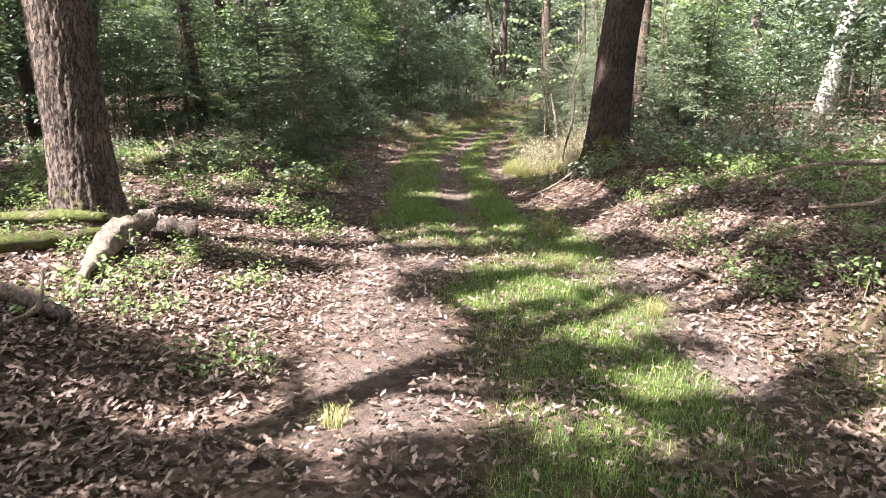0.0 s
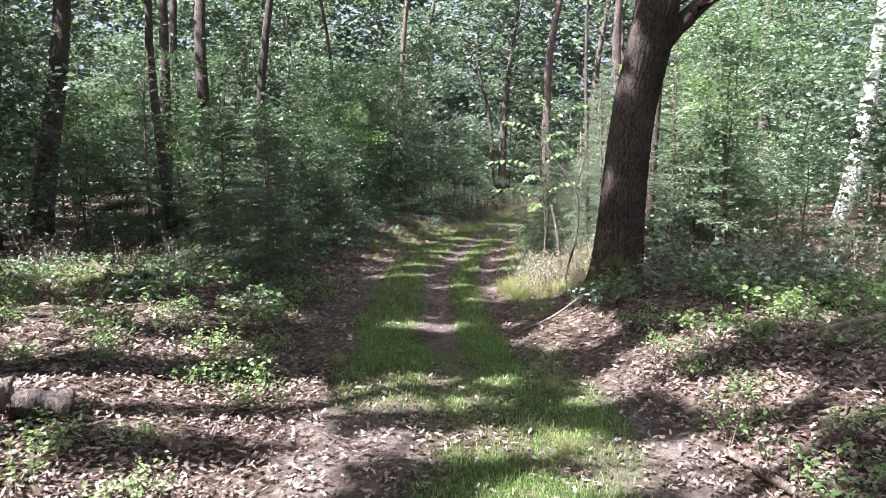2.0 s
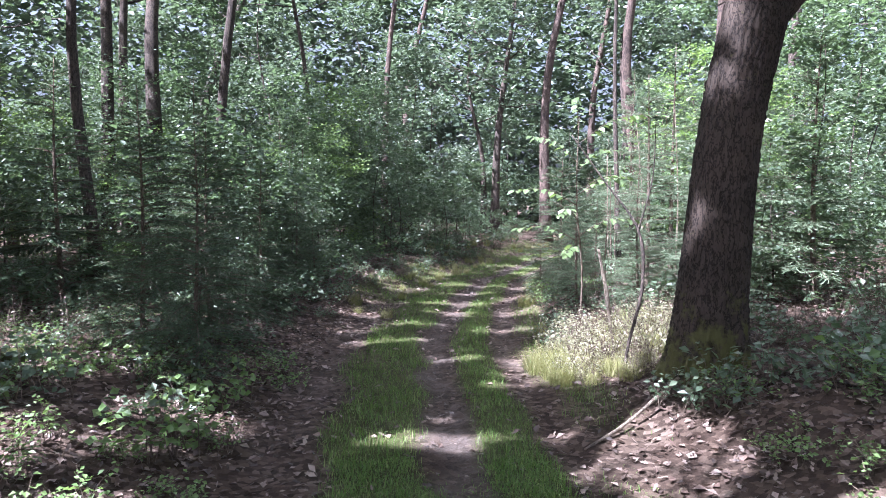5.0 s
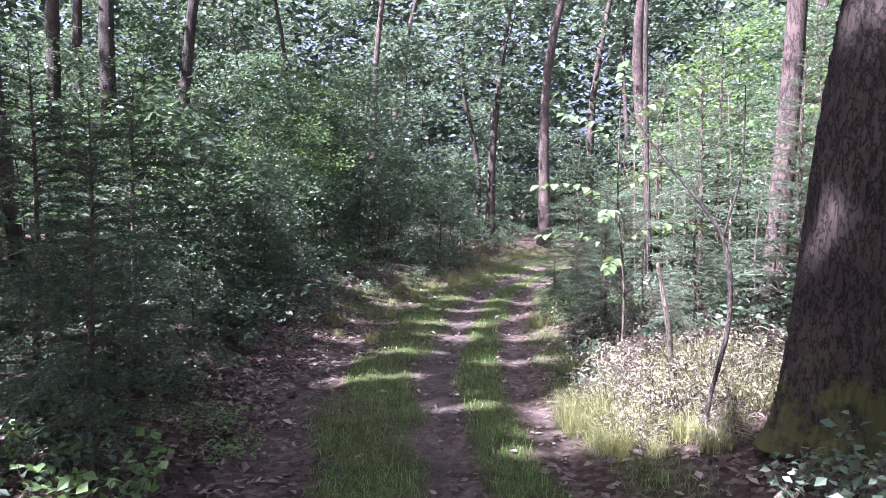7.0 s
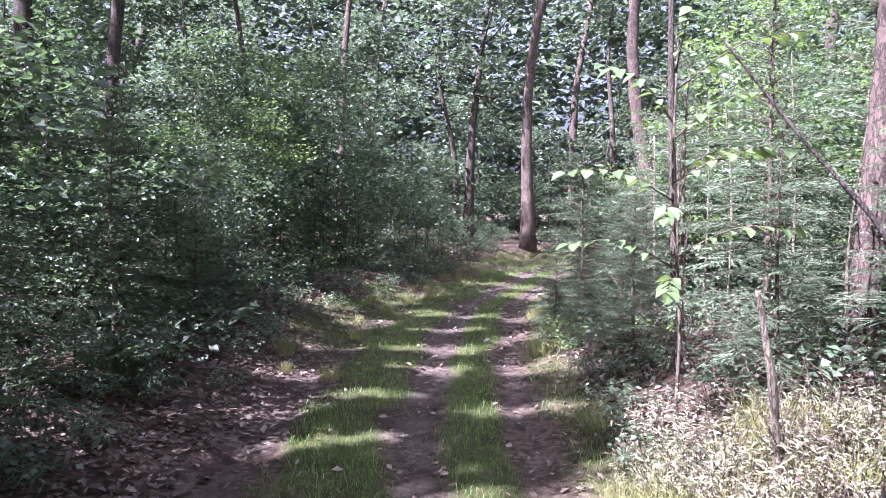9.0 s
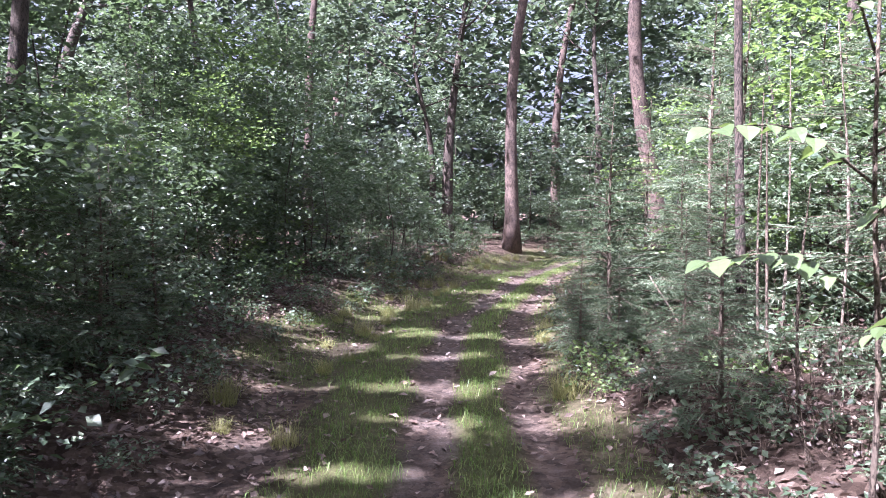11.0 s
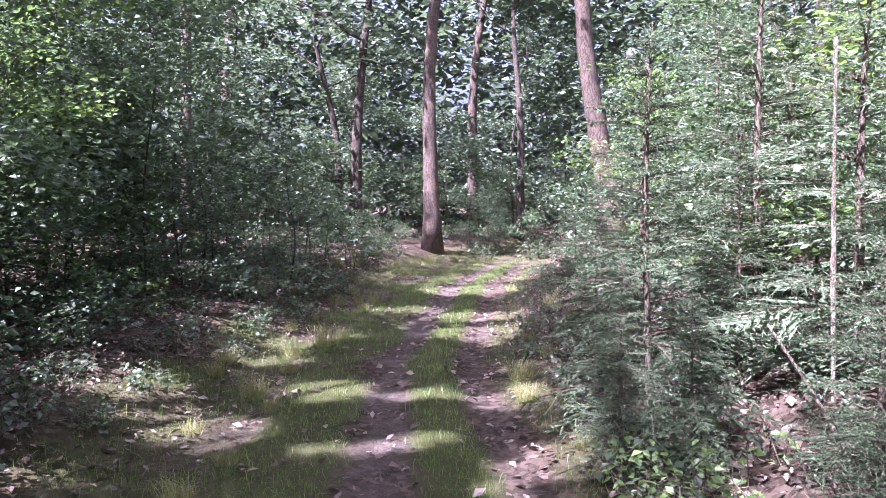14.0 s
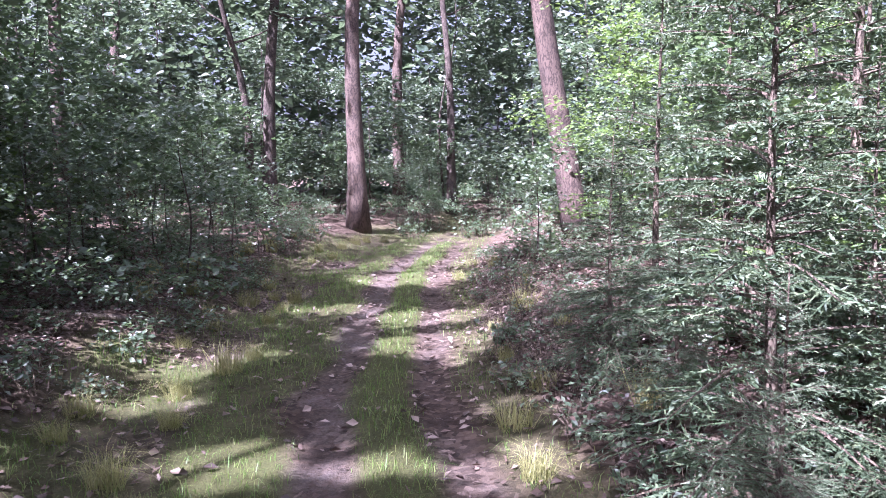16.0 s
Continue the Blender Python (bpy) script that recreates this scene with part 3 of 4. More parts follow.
def old_oak(name, label, seed, x, y, pts, radii, limbs, bark, flare=0.28):
    """A mature oak; limbs: lists of points and radii; its high crown is a part too."""
    thing = tagged(new(name), label, "tree")
    thing.matrix_basis = pose(x, y, float(land(x, y)) - 0.1)
    part("trunk", old_trunk(seed, pts, radii, bark, flare), thing)
    rng = np.random.default_rng(seed)
    A = []
    for lp, lr in limbs:
        bag = Bag()
        line = spline(lp, 14)
        bag.add(*tube(line, np.interp(np.linspace(0, 1, 14), np.linspace(0, 1, len(lr)), lr), 12, 0.05, rng))
        for q in range(7):
            b = line[4 + q]
            sub = limb_path(rng, b, rng.normal(0, 1, 3) + [0, 0, 0.4], 1.6, 0.02, 4, 0.25)
            bag.add(*tube(sub, np.linspace(lr[-1] * 0.7, 0.008, 5), 5))
            A += list(sub[1:])
        part("limb", bag.mesh("limb", bark, True), thing)
    A = np.array(A)
    T = A[rng.integers(0, len(A), 1100)] + rng.normal(0, 0.75, (1100, 3))
    P = np.repeat(T, 14, 0) + rng.normal(0, 1, (1100 * 14, 3)) * [0.3, 0.3, 0.12]
    P = P[P[:, 2] > 4.6]
    P = P[shaded(P + [x, y, 0], rng)]
    part("crown", mesh_np("crown", *leaves_at(rng, P, 0.13), M_LEAF), thing)
    return thing


old_oak("oak_tree", "old oak with furrowed grey-brown bark and mossy foot", 3, -2.95, 6.15,
        [(0, 0, 0), (-0.04, 0, 0.9), (-0.11, 0, 2.4), (-0.3, 0.1, 4.5), (-0.4, 0.2, 7.5)], [0.285, 0.25, 0.235, 0.22, 0.16],
        [([(-0.35, 0.1, 4.6), (-1.4, 0.6, 5.8), (-2.6, 0.5, 7.2)], [0.14, 0.1, 0.05]), ([(-0.38, 0.1, 5.4), (0.8, -0.6, 6.8), (1.6, -0.9, 8.6)], [0.13, 0.1, 0.05]),
         ([(-0.4, 0.2, 7.2), (-0.3, 0.9, 8.6), (-0.8, 1.2, 10.5)], [0.16, 0.1, 0.04])], M_OAK_SUNLIT)
# the shade on this trunk is put into its bark colour
old_oak("oak_tree", "leaning oak, bark darkened for shade, with a side limb and mossy root flare", 8, 2.11, 10.2,
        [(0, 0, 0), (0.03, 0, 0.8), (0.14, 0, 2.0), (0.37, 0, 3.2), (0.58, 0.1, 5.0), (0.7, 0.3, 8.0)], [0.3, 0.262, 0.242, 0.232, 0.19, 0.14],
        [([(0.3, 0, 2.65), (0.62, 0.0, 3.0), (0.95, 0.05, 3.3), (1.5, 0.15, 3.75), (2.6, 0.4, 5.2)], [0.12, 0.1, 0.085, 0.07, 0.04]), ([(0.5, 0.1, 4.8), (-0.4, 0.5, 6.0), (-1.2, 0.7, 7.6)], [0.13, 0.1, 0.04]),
         ([(0.68, 0.3, 7.6), (0.9, 0.9, 8.8), (0.7, 1.2, 10.5)], [0.14, 0.1, 0.04])], M_OAK_SHADED)

# tall trees whose trunks stand in view: x, y, height, radius, lean, crown start, bark, label
TALL = [(-6.75, 20.0, 15, 0.15, (0.0, 0.0), 0.42, M_DARKBARK, "dark straight trunk of a forest tree in undergrowth"),
        (-5.9, 20.9, 15, 0.185, (0.01, 0.0), 0.45, M_DARKBARK, "thick dark trunk of a forest tree beside its neighbour"),
        (-7.0, 22.0, 13, 0.14, (0.0, 0.02), 0.45, M_DARKBARK, "slim dark trunk of a forest tree in undergrowth"),
        (-4.6, 19.8, 14, 0.12, (0.11, 0.0), 0.42, M_DARKBARK, "slim leaning dark tree standing in dense bushes"),
        (-4.9, 15.4, 14, 0.09, (0.0, 0.0), 0.42, M_DARKBARK, "slim dark tree behind young spruces"),
        (-11.3, 24.8, 13, 0.11, (-0.03, 0.0), 0.4, M_DARKBARK, "thin dark tree among sunny undergrowth"),
        (-8.4, 30.5, 14, 0.2, (0.17, 0.0), 0.45, M_DARKBARK, "leaning dark tree in dense undergrowth"),
        (-1.7, 29.4, 17, 0.125, (0.0, 0.0), 0.55, M_PINE, "slender pine with grey-pink bark rising from dense bushes"),
        # next one is added for its crown's shade on the bend, trunk mostly hidden
        (-3.4, 25.6, 14, 0.08, (0.0, 0.0), 0.4, M_DARKBARK, "slim dark tree added in dense bushes to shade the bend"),
        (-1.0, 40.0, 19, 0.19, (0.0, 0.0), 0.6, M_PINE, "straight pine with pinkish bark far in the wood"),
        (3.98, 31.8, 18, 0.2, (0.07, 0.0), 0.55, M_PINE, "tall pine with reddish bark beside the bend of the track"),
        (7.3, 40.0, 18, 0.2, (0.03, 0.0), 0.6, M_PINE, "tall pine with reddish bark deep in the wood"),
        (2.35, 34.6, 11, 0.19, (0.09, 0.0), 0.4, M_DARKBARK, "crooked dark tree deep in the wood"),
        (1.9, 34.9, 9, 0.13, (-0.04, 0.0), 0.45, M_DARKBARK, "dark forked tree beside a crooked tree in the wood"),
        (8.3, 37.6, 12, 0.15, (0.03, 0.0), 0.5, M_DARKBARK, "slim dark tree deep in the wood"),
        (6.05, 25.5, 15, 0.19, (-0.10, 0.0), 0.5, M_PINE, "leaning pine with flaking bark among young spruces"),
        (3.2, 13.4, 14, 0.11, (0.0, 0.0), 0.5, M_PINE, "slim tree with grey-brown bark among young conifers"),
        (2.82, 15.95, 11, 0.04, (0.0, 0.0), 0.5, M_DARKBARK, "thin dark pole-like tree among young conifers"),
        (9.4, 19.5, 14, 0.2, (0.055, 0.0), 0.6, M_BIRCH, "birch with pale bark in full sun"),
        (11.2, 20.6, 13, 0.12, (0.03, 0.0), 0.6, M_BIRCH, "slim birch with pale bark in the wood")]
for n, (x, y, H, r, lean, lo, bark, label) in enumerate(TALL):
    kind = {"birch_bark": "birch_tree", "pine_bark": "pine_tree"}.get(bark.name, "forest_tree")
    far = y > 27
    t = broadleaf(kind, label, 50 + n, H, 2.6, r, lo, 9, 200 if far else 340 if x < -3 else 200, 13, 0.24 if far else 0.19, M_LEAF_FAR if far else M_LEAF, bark,
                  lean=lean, glade=(x, y, 0), sides=14, spread=0.42)
    t.matrix_basis = stand(x, y)

# invented trees, nearly all outside the view, whose crowns shade the track and block skylight
rng = np.random.default_rng(5)
SHADE = [(x + rng.uniform(-1, 1), y + rng.uniform(-1, 1)) for x, y in
         [(-5, -5), (-9, -6), (-14, -8), (-5.5, -0.5), (-9.5, -1.5), (-14, -2), (-6.5, 3), (-11, 3), (-16, 3), (-8, 7), (-12.5, 8), (-17, 8), (-9, 11.5), (-6.3, 9.8), (-6.0, 5.0), (-13.5, 13),
          (-12, 17.5), (-17, 16), (-2.5, -9), (3, -6), (8, -3), (6.5, 3), (10, 7), (12, 13), (14, 20), (-16, 22), (10, 24), (-18, -12), (-10, -12), (-22, 2), (-22, 12), (-2.9, 0.9), (4.4, 2.0), (7.5, 6.0), (3.5, -3.5), (-1.5, -5.5), (8.6, 10.3), (11.5, 17.5), (7, -8), (12, 1), (-7.6, 12.8), (-7.0, 14.8), (-10.5, 14.5), (-5.9, 7.6)]]
for n, (x, y) in enumerate(SHADE):
    H = rng.uniform(12.5, 16)
    t = broadleaf("forest_tree", "added broadleaf tree whose high crown shades the track", 120 + n, H, 3.2, rng.uniform(0.15, 0.22), 0.4, 8, (430 if -4 < y < 15 and x > -13 else 270) if x < 0 else 160, 14, 0.22, M_LEAF, M_DARKBARK,
                  glade=(x, y, 0), sides=10, spread=0.5)
    t.matrix_basis = stand(x, y)

# undergrowth
near = [broadleaf("shrub", "leafy understorey shrub with slender dark stems", 200 + k, 4.6 + 0.7 * k, 1.15, 0.022, 0.06, 9, 250, 14, 0.1,
                  M_LEAF, M_DARKBARK, category="shrub", sides=6, spread=0.2) for k in range(3)]
sunny = broadleaf("shrub", "bright fresh-leaved young shrub in the undergrowth", 210, 4.0, 1.2, 0.03, 0.08, 9, 240, 13, 0.09, M_LEAF_BRIGHT, M_DARKBARK,
                  category="shrub", sides=6, spread=0.2)
bush = [broadleaf("bush", "dense low leafy bush with foliage down to the ground", 230 + k, 2.1 + 0.4 * k, 0.95, 0.02, 0.02, 4, 120 - 25 * k, 12, 0.068 + 0.032 * k, M_LEAF, M_DARKBARK,
                  category="shrub", sides=5, spread=0.2) for k in range(3)]
distant = [broadleaf("understorey_tree", "slender understorey tree with dense foliage", 220 + k, 7.0 + k, 1.9, 0.045, 0.03, 4, 175, 13, 0.2,
                     M_LEAF_FAR, M_DARKBARK, sides=6, spread=0.34) for k in range(3)]
rng = np.random.default_rng(11)
spots_near, spots_far = [], []
for x, y, d in zip(rng.uniform(-15, 17, 5000), rng.uniform(11.5, 48, 5000), rng.random(5000)):
    u = x - float(rut(y))
    lim_l, lim_r = (-3.0 if y > 14 else -5.5 - 0.6 * (14 - y)), (4.2 if 13 < y < 22 else 3.2 if y > 13 else 4.6)
    if y > 25:
        lim_l, lim_r = (-3.4, 4.2) if y < 31 else (0, 0)
    if lim_l < u < lim_r or abs(x) > 0.62 * y + 3:
        continue
    if -5.2 < u < 0 and 12 < y < 19:
        continue
    if 20 < y < 37 and (0.05 if y < 26 else -0.02) < (x + 0.1) / (y - 13) < 0.52 or y < 19 and 0.5 < (x - 0.1) / (y - 2.5) < 0.62:
        continue
    big = y > 24.5 or x < -8 or x > 8
    gap = 2.5 if big else 1.4
    if any((x - a) ** 2 + (y - b) ** 2 < gap * gap for a, b, _, _ in spots_near + spots_far):
        continue
    (spots_far if big else spots_near).append((x, y, d * 360, rng.uniform(0.65, 1.1) * (0.6 if -6.5 < u < 0 and 10 < y < 21 else 1)))
spots_near += [(-2.4, 20.7, 20, 0.7), (-2.8, 21.9, 140, 0.8), (-2.7, 19.6, 250, 0.6), (-2.0, 24.3, 80, 0.75), (-2.9, 17.6, 30, 0.55), (-3.1, 15.7, 190, 0.55)]
for k in range(3):
    place(near[k], spots_near[k::4])
    place(distant[k], spots_far[k::3])
low = []
for x, y, d in zip(rng.uniform(-14, 15, 6000), rng.uniform(12, 42, 6000), rng.random(6000)):
    u = x - float(rut(y))
    lim_l, lim_r = (-2.7 if y > 13 else -6.5), (3.3 if y > 13 else 4.2)
    if y > 23.5:
        lim_l, lim_r = -1.7, 2.0
    if abs(u) > 10 or 24 < y < 34 and 0.08 < (x + 0.1) / (y - 13) < 0.5:
        continue
    gap = 1.3 if abs(u) < 5 else 2.0
    if lim_l < u < lim_r or abs(x) > 0.62 * y + 2 or any((x - a) ** 2 + (y - b) ** 2 < gap * gap for a, b, _, _ in low):
        continue
    low.append((x, y, d * 360, rng.uniform(0.6, 1.05)))
low += [(-0.9, 24.7, 0, 0.7), (-0.1, 25.5, 50, 0.6), (0.6, 26.2, 100, 0.65), (1.3, 26.9, 150, 0.45), (2.0, 27.7, 200, 0.35), (-2.3, 23.7, 250, 0.75), (-2.3, 22.2, 300, 0.75),
        (6.4, 31.6, 0, 0.5), (7.3, 30.8, 60, 0.5), (5.7, 32.6, 100, 0.5), (8.3, 31.5, 20, 0.6), (-2.5, 20.6, 30, 0.7), (-2.5, 16.6, 30, 0.85), (-2.35, 14.9, 80, 0.75), (-2.3, 13.4, 10, 0.6), (-2.2, 11.4, 40, 0.45), (-2.6, 17.6, 0, 0.7)]
low += [(float(rut(y)) - 2.75 - 0.24 * max(0, y - 18) - 0.3 * (k % 3), y, 70 * k, 0.62 + 0.08 * (k % 4)) for k, y in enumerate(np.arange(14.3, 26, 0.8))]
low += [(1.9, 29.3, 30, 0.4), (2.7, 30.3, 80, 0.4), (1.1, 28.3, 130, 0.45), (3.1, 31.3, 200, 0.32), (0.4, 27.5, 60, 0.5), (5.2, 33.0, 10, 0.4), (6.3, 33.4, 110, 0.4)]
low_near = [p for p in low if p[1] < 22 or abs(p[0] - float(rut(p[1]))) < 3.6]
low_far = [p for p in low if p not in low_near]
place(bush[0], low_near[0::2])
place(bush[1], low_near[1::2])
place(bush[2], low_far)
place(sunny, spots_near[3::4] + [(-9.5, 20.5, 40, 1.0), (-8.2, 18.8, 90, 0.8), (-10.5, 17.5, 10, 0.9)])

# the wood all round, too far to tell tree from tree
rng = np.random.default_rng(12)
n = 8500
az, dist = np.where(rng.random(n) < 0.72, rng.uniform(np.pi / 6, 5 * np.pi / 6, n), rng.uniform(0, 2 * np.pi, n)), rng.uniform(33, 58, n)
T = np.stack([dist * np.cos(az), 12 + dist * np.sin(az), 0.2 + 23 * rng.random(n) ** 1.1], 1)
P = np.repeat(T, 18, 0) + rng.normal(0, 1, (n * 18, 3)) * [1.0, 1.0, 0.5]
tagged(new("far_woods", mesh_np("far_woods", *leaves_at(rng, P, 0.6), M_LEAF_FAR)), "dense green foliage of the surrounding wood", "woods", kind="stuff")

# young conifers along the track
L_DARK = "dark green young spruce with drooping needle sprays"
dark = [spruce("young_spruce", L_DARK, 300 + k, 2.7 + 0.3 * k, 1.15, 0.55, M_NEEDLE, nw=0.0046, nl=0.028, gap=0.009, step=0.18, n_br=7) for k in range(2)]
place(dark[0], [(-1.95, 10.4, 0, 0.74), (-2.4, 12.3, 100, 0.85), (-2.7, 15.2, 200, 0.95), (-2.7, 18.3, 310, 0.75), (2.15, 17.25, 80, 0.9), (2.4, 15.7, 40, 0.5), (3.0, 17.6, 160, 0.6)])
place(dark[1], [(-2.8, 11.5, 30, 0.8), (-2.2, 13.9, 140, 0.65), (2.0, 15.2, 10, 0.42), (2.75, 19.3, 70, 0.5), (1.95, 16.45, 0, 0.33)])
back = spruce("young_spruce", L_DARK, 304, 3.0, 1.2, 0.55, M_NEEDLE, nw=0.007, nl=0.034, gap=0.02, step=0.24, n_br=6, core=0.05)
place(back, [(-4.6, 13.6, 20, 1.0), (-3.9, 16.7, 150, 1.1), (-3.3, 20.4, 240, 1.0), (4.4, 18.9, 60, 1.0), (-1.0, 26.3, 0, 0.5), (4.6, 17.4, 10, 1.0)])
# conifers in sunny places: their brightness is partly painted into the needles
L_PALE = "young conifer with feathery twigs, needles coloured pale for sunlight"
pale = spruce("young_conifer", L_PALE, 310, 3.4, 1.05, 0.42, M_NEEDLE_SUNLIT, step=0.21, n_br=7, nl=0.026, nw=0.0032, gap=0.007, core=0.009)
place(pale, [(1.72, 16.75, 80, 0.36), (2.45, 18.2, 40, 0.34), (2.5, 13.4, 280, 0.8), (1.85, 14.3, 70, 0.5), (2.9, 12.2, 0, 0.7), (2.2, 12.6, 30, 0.5), (-2.15, 15.9, 200, 0.5), (-2.05, 17.0, 20, 0.42)])
pale_back = spruce("young_conifer", L_PALE, 314, 3.4, 1.1, 0.42, M_NEEDLE_SUNLIT, step=0.28, n_br=6, nl=0.038, nw=0.006, gap=0.015, core=0.03)
place(pale_back, [(3.3, 15.0, 200, 1.0), (3.9, 14.2, 50, 1.05), (4.3, 12.9, 90, 0.95), (3.5, 19.9, 170, 0.75), (4.9, 16.0, 240, 1.15), (4.9, 20.8, 30, 1.0), (3.6, 18.2, 60, 1.05), (3.6, 13.3, 10, 0.8), (3.2, 16.7, 100, 0.9)])


# ---- low plants ----
def herb(name, label, seed, n_stem, h, r, per, size, leaf, category="plant", wide=0.34):
    """A clump of thin stems with small leaves."""
    rng = np.random.default_rng(seed)
    thing = tagged(new(name), label, category)
    wood, P = Bag(), []
    for k in range(n_stem):
        a, d = rng.uniform(0, 2 * np.pi), r * math.sqrt(rng.random())
        b = np.array([d * math.cos(a), d * math.sin(a), -0.03])
        e = b + np.array([rng.normal(0, 0.3) * h, rng.normal(0, 0.3) * h, h * rng.uniform(0.5, 1.1)])
        line = spline([b, (b + e) / 2 + [rng.normal(0, .03), rng.normal(0, .03), 0.03], e], 5)
        wood.add(*tube(line[::2], np.linspace(0.0035, 0.0015, 3), 3, closed=False))
        s = rng.uniform(0.25, 1.0, per)
        P.append(np.stack([np.interp(s, np.linspace(0, 1, 5), line[:, c]) for c in range(3)], 1) + rng.normal(0, size * 0.5, (per, 3)))
    tagged(part("stalk", wood.mesh("stalk", M_TWIG), thing), kind="stuff")
    tagged(part("foliage", mesh_np("foliage", *leaves_at(rng, np.concatenate(P), size, wide=wide), leaf), thing), kind="stuff")
    return thing


def scatter(rng, n, test, x0, x1, y0, y1, gap):
    got = []
    for x, y, a, s in zip(rng.uniform(x0, x1, n), rng.uniform(y0, y1, n), rng.uniform(0, 360, n), rng.uniform(0.65, 1.25, n)):
        if test(x, y) and all((x - p) ** 2 + (y - q) ** 2 > gap * gap for p, q, _, _ in got):
            got.append((x, y, a, s))
    return got


rng = np.random.default_rng(21)
bil = [herb("bilberry_clump", "low bright green leafy clump on the litter", 400 + k, 26, 0.22, 0.24, 9, 0.035, M_LEAF_BRIGHT) for k in range(2)]
spots = scatter(rng, 420, lambda x, y: x - float(rut(y)) < -1.35 and wave(x, y, 1.5, 6) > -0.25, -5.2, -0.8, 3.6, 12.5, 0.4) + scatter(rng, 500, lambda x, y: x - float(rut(y)) > 1.75, 1.9, 5.5, 4.0, 9.5, 0.45)
spots += [(1.85, 16.2, 0, 1.6), (1.6, 15.9, 60, 1.2), (2.3, 14.8, 0, 1.3)]
place(bil[0], spots[0::2])
place(bil[1], spots[1::2])
leafy = herb("leafy_seedlings", "bright green broad-leaved seedlings covering the litter", 412, 26, 0.26, 0.34, 7, 0.062, M_LEAF_BRIGHT, wide=0.4)
place(leafy, scatter(rng, 400, lambda x, y: x - float(rut(y)) < -1.5, -4.6, -1.2, 6.8, 10.2, 0.85) + scatter(rng, 160, lambda x, y: x - float(rut(y)) > 2.0, 2.2, 4.8, 6.6, 9.3, 0.8))
bram = herb("bramble", "dark green bramble leaves over thin arching stems", 410, 22, 0.38, 0.36, 8, 0.07, M_LEAF)
verge = scatter(rng, 900, lambda x, y: 1.35 < x - float(rut(y)) < 3.0, 0.8, 8, 12.3, 27, 0.38) + scatter(rng, 700, lambda x, y: -3.0 < x - float(rut(y)) < -1.55, -4, 2, 12.5, 26, 0.42)
dull = [herb("verge_herb", "dull green low herb clump on the verge", 440 + k, 22, 0.24, 0.2, 8, 0.045, M_LEAF) for k in range(2)]
verge += [(x, y, a, 1.9 * z) for x, y, a, z in scatter(rng, 420, lambda x, y: (not -2.0 < x - float(rut(y)) < 1.6 or y > 31) and (x - 4) ** 2 + (y - 31.8) ** 2 > 0.3, -1, 10, 24.5, 37, 1.4)]
place(dull[0], verge[0::2])
place(dull[1], verge[1::2])
place(bram, [(2.0, 9.35, 0, 1.0), (2.5, 9.3, 50, 1.0), (2.9, 9.0, 90, 1.1), (3.3, 9.4, 130, 1.2), (3.0, 8.4, 150, 0.9), (3.7, 8.7, 200, 1.2), (4.3, 9.2, 10, 1.2), (1.75, 9.6, 80, 0.7)]
      + scatter(rng, 500, lambda x, y: x - float(rut(y)) > 2.3, 2.4, 6.5, 9.6, 20, 0.75) + scatter(rng, 400, lambda x, y: x - float(rut(y)) < -1.9, -6, -1.5, 9, 24, 0.75))
pale_herb = herb("pale_herb", "pale dry herb clump beside the oak, coloured paler for strong sun", 420, 64, 0.4, 0.26, 9, 0.045, M_PALE_SUNLIT, wide=0.11)
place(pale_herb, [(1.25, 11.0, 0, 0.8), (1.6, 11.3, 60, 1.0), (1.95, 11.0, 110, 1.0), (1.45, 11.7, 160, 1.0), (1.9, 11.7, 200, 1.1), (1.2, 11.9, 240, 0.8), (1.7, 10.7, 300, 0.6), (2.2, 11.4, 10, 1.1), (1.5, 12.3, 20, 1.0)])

dry = herb("dry_stems", "clump of thin dry brown stems beside the track", 430, 26, 0.5, 0.22, 4, 0.03, M_LITTER)
place(dry, [(1.45, 11.2, 0, 0.9), (1.9, 11.5, 60, 1.0), (1.6, 11.9, 130, 0.9), (2.1, 12.0, 20, 1.1), (3.2, 9.9, 0, 1.2), (3.8, 10.3, 40, 1.3), (4.5, 10.0, 80, 1.3), (2.75, 10.6, 10, 1.0), (3.4, 11.0, 60, 1.2), (4.2, 11.2, 70, 1.2), (2.55, 19.9, 0, 0.9), (2.4, 19.3, 60, 0.8), (3.0, 20.6, 20, 1.0), (3.4, 22.0, 20, 0.9),
            (2.9, 18.9, 0, 0.8), (3.6, 23.2, 0, 0.9), (2.75, 21.2, 40, 0.8), (1.75, 16.0, 0, 0.6), (2.0, 14.8, 0, 0.7), (-3.5, 11.5, 0, 0.9), (-4.4, 12.0, 50, 1.0), (-5.2, 11.6, 10, 1.1), (-3.9, 10.9, 0, 1.0), (-4.8, 10.6, 30, 1.0), (-5.6, 10.2, 0, 1.1), (-3.3, 8.9, 0, 0.8), (-4.2, 9.3, 70, 0.9), (2.2, 15.6, 10, 0.8), (2.6, 14.4, 0, 1.0), (2.1, 13.6, 70, 0.9)])

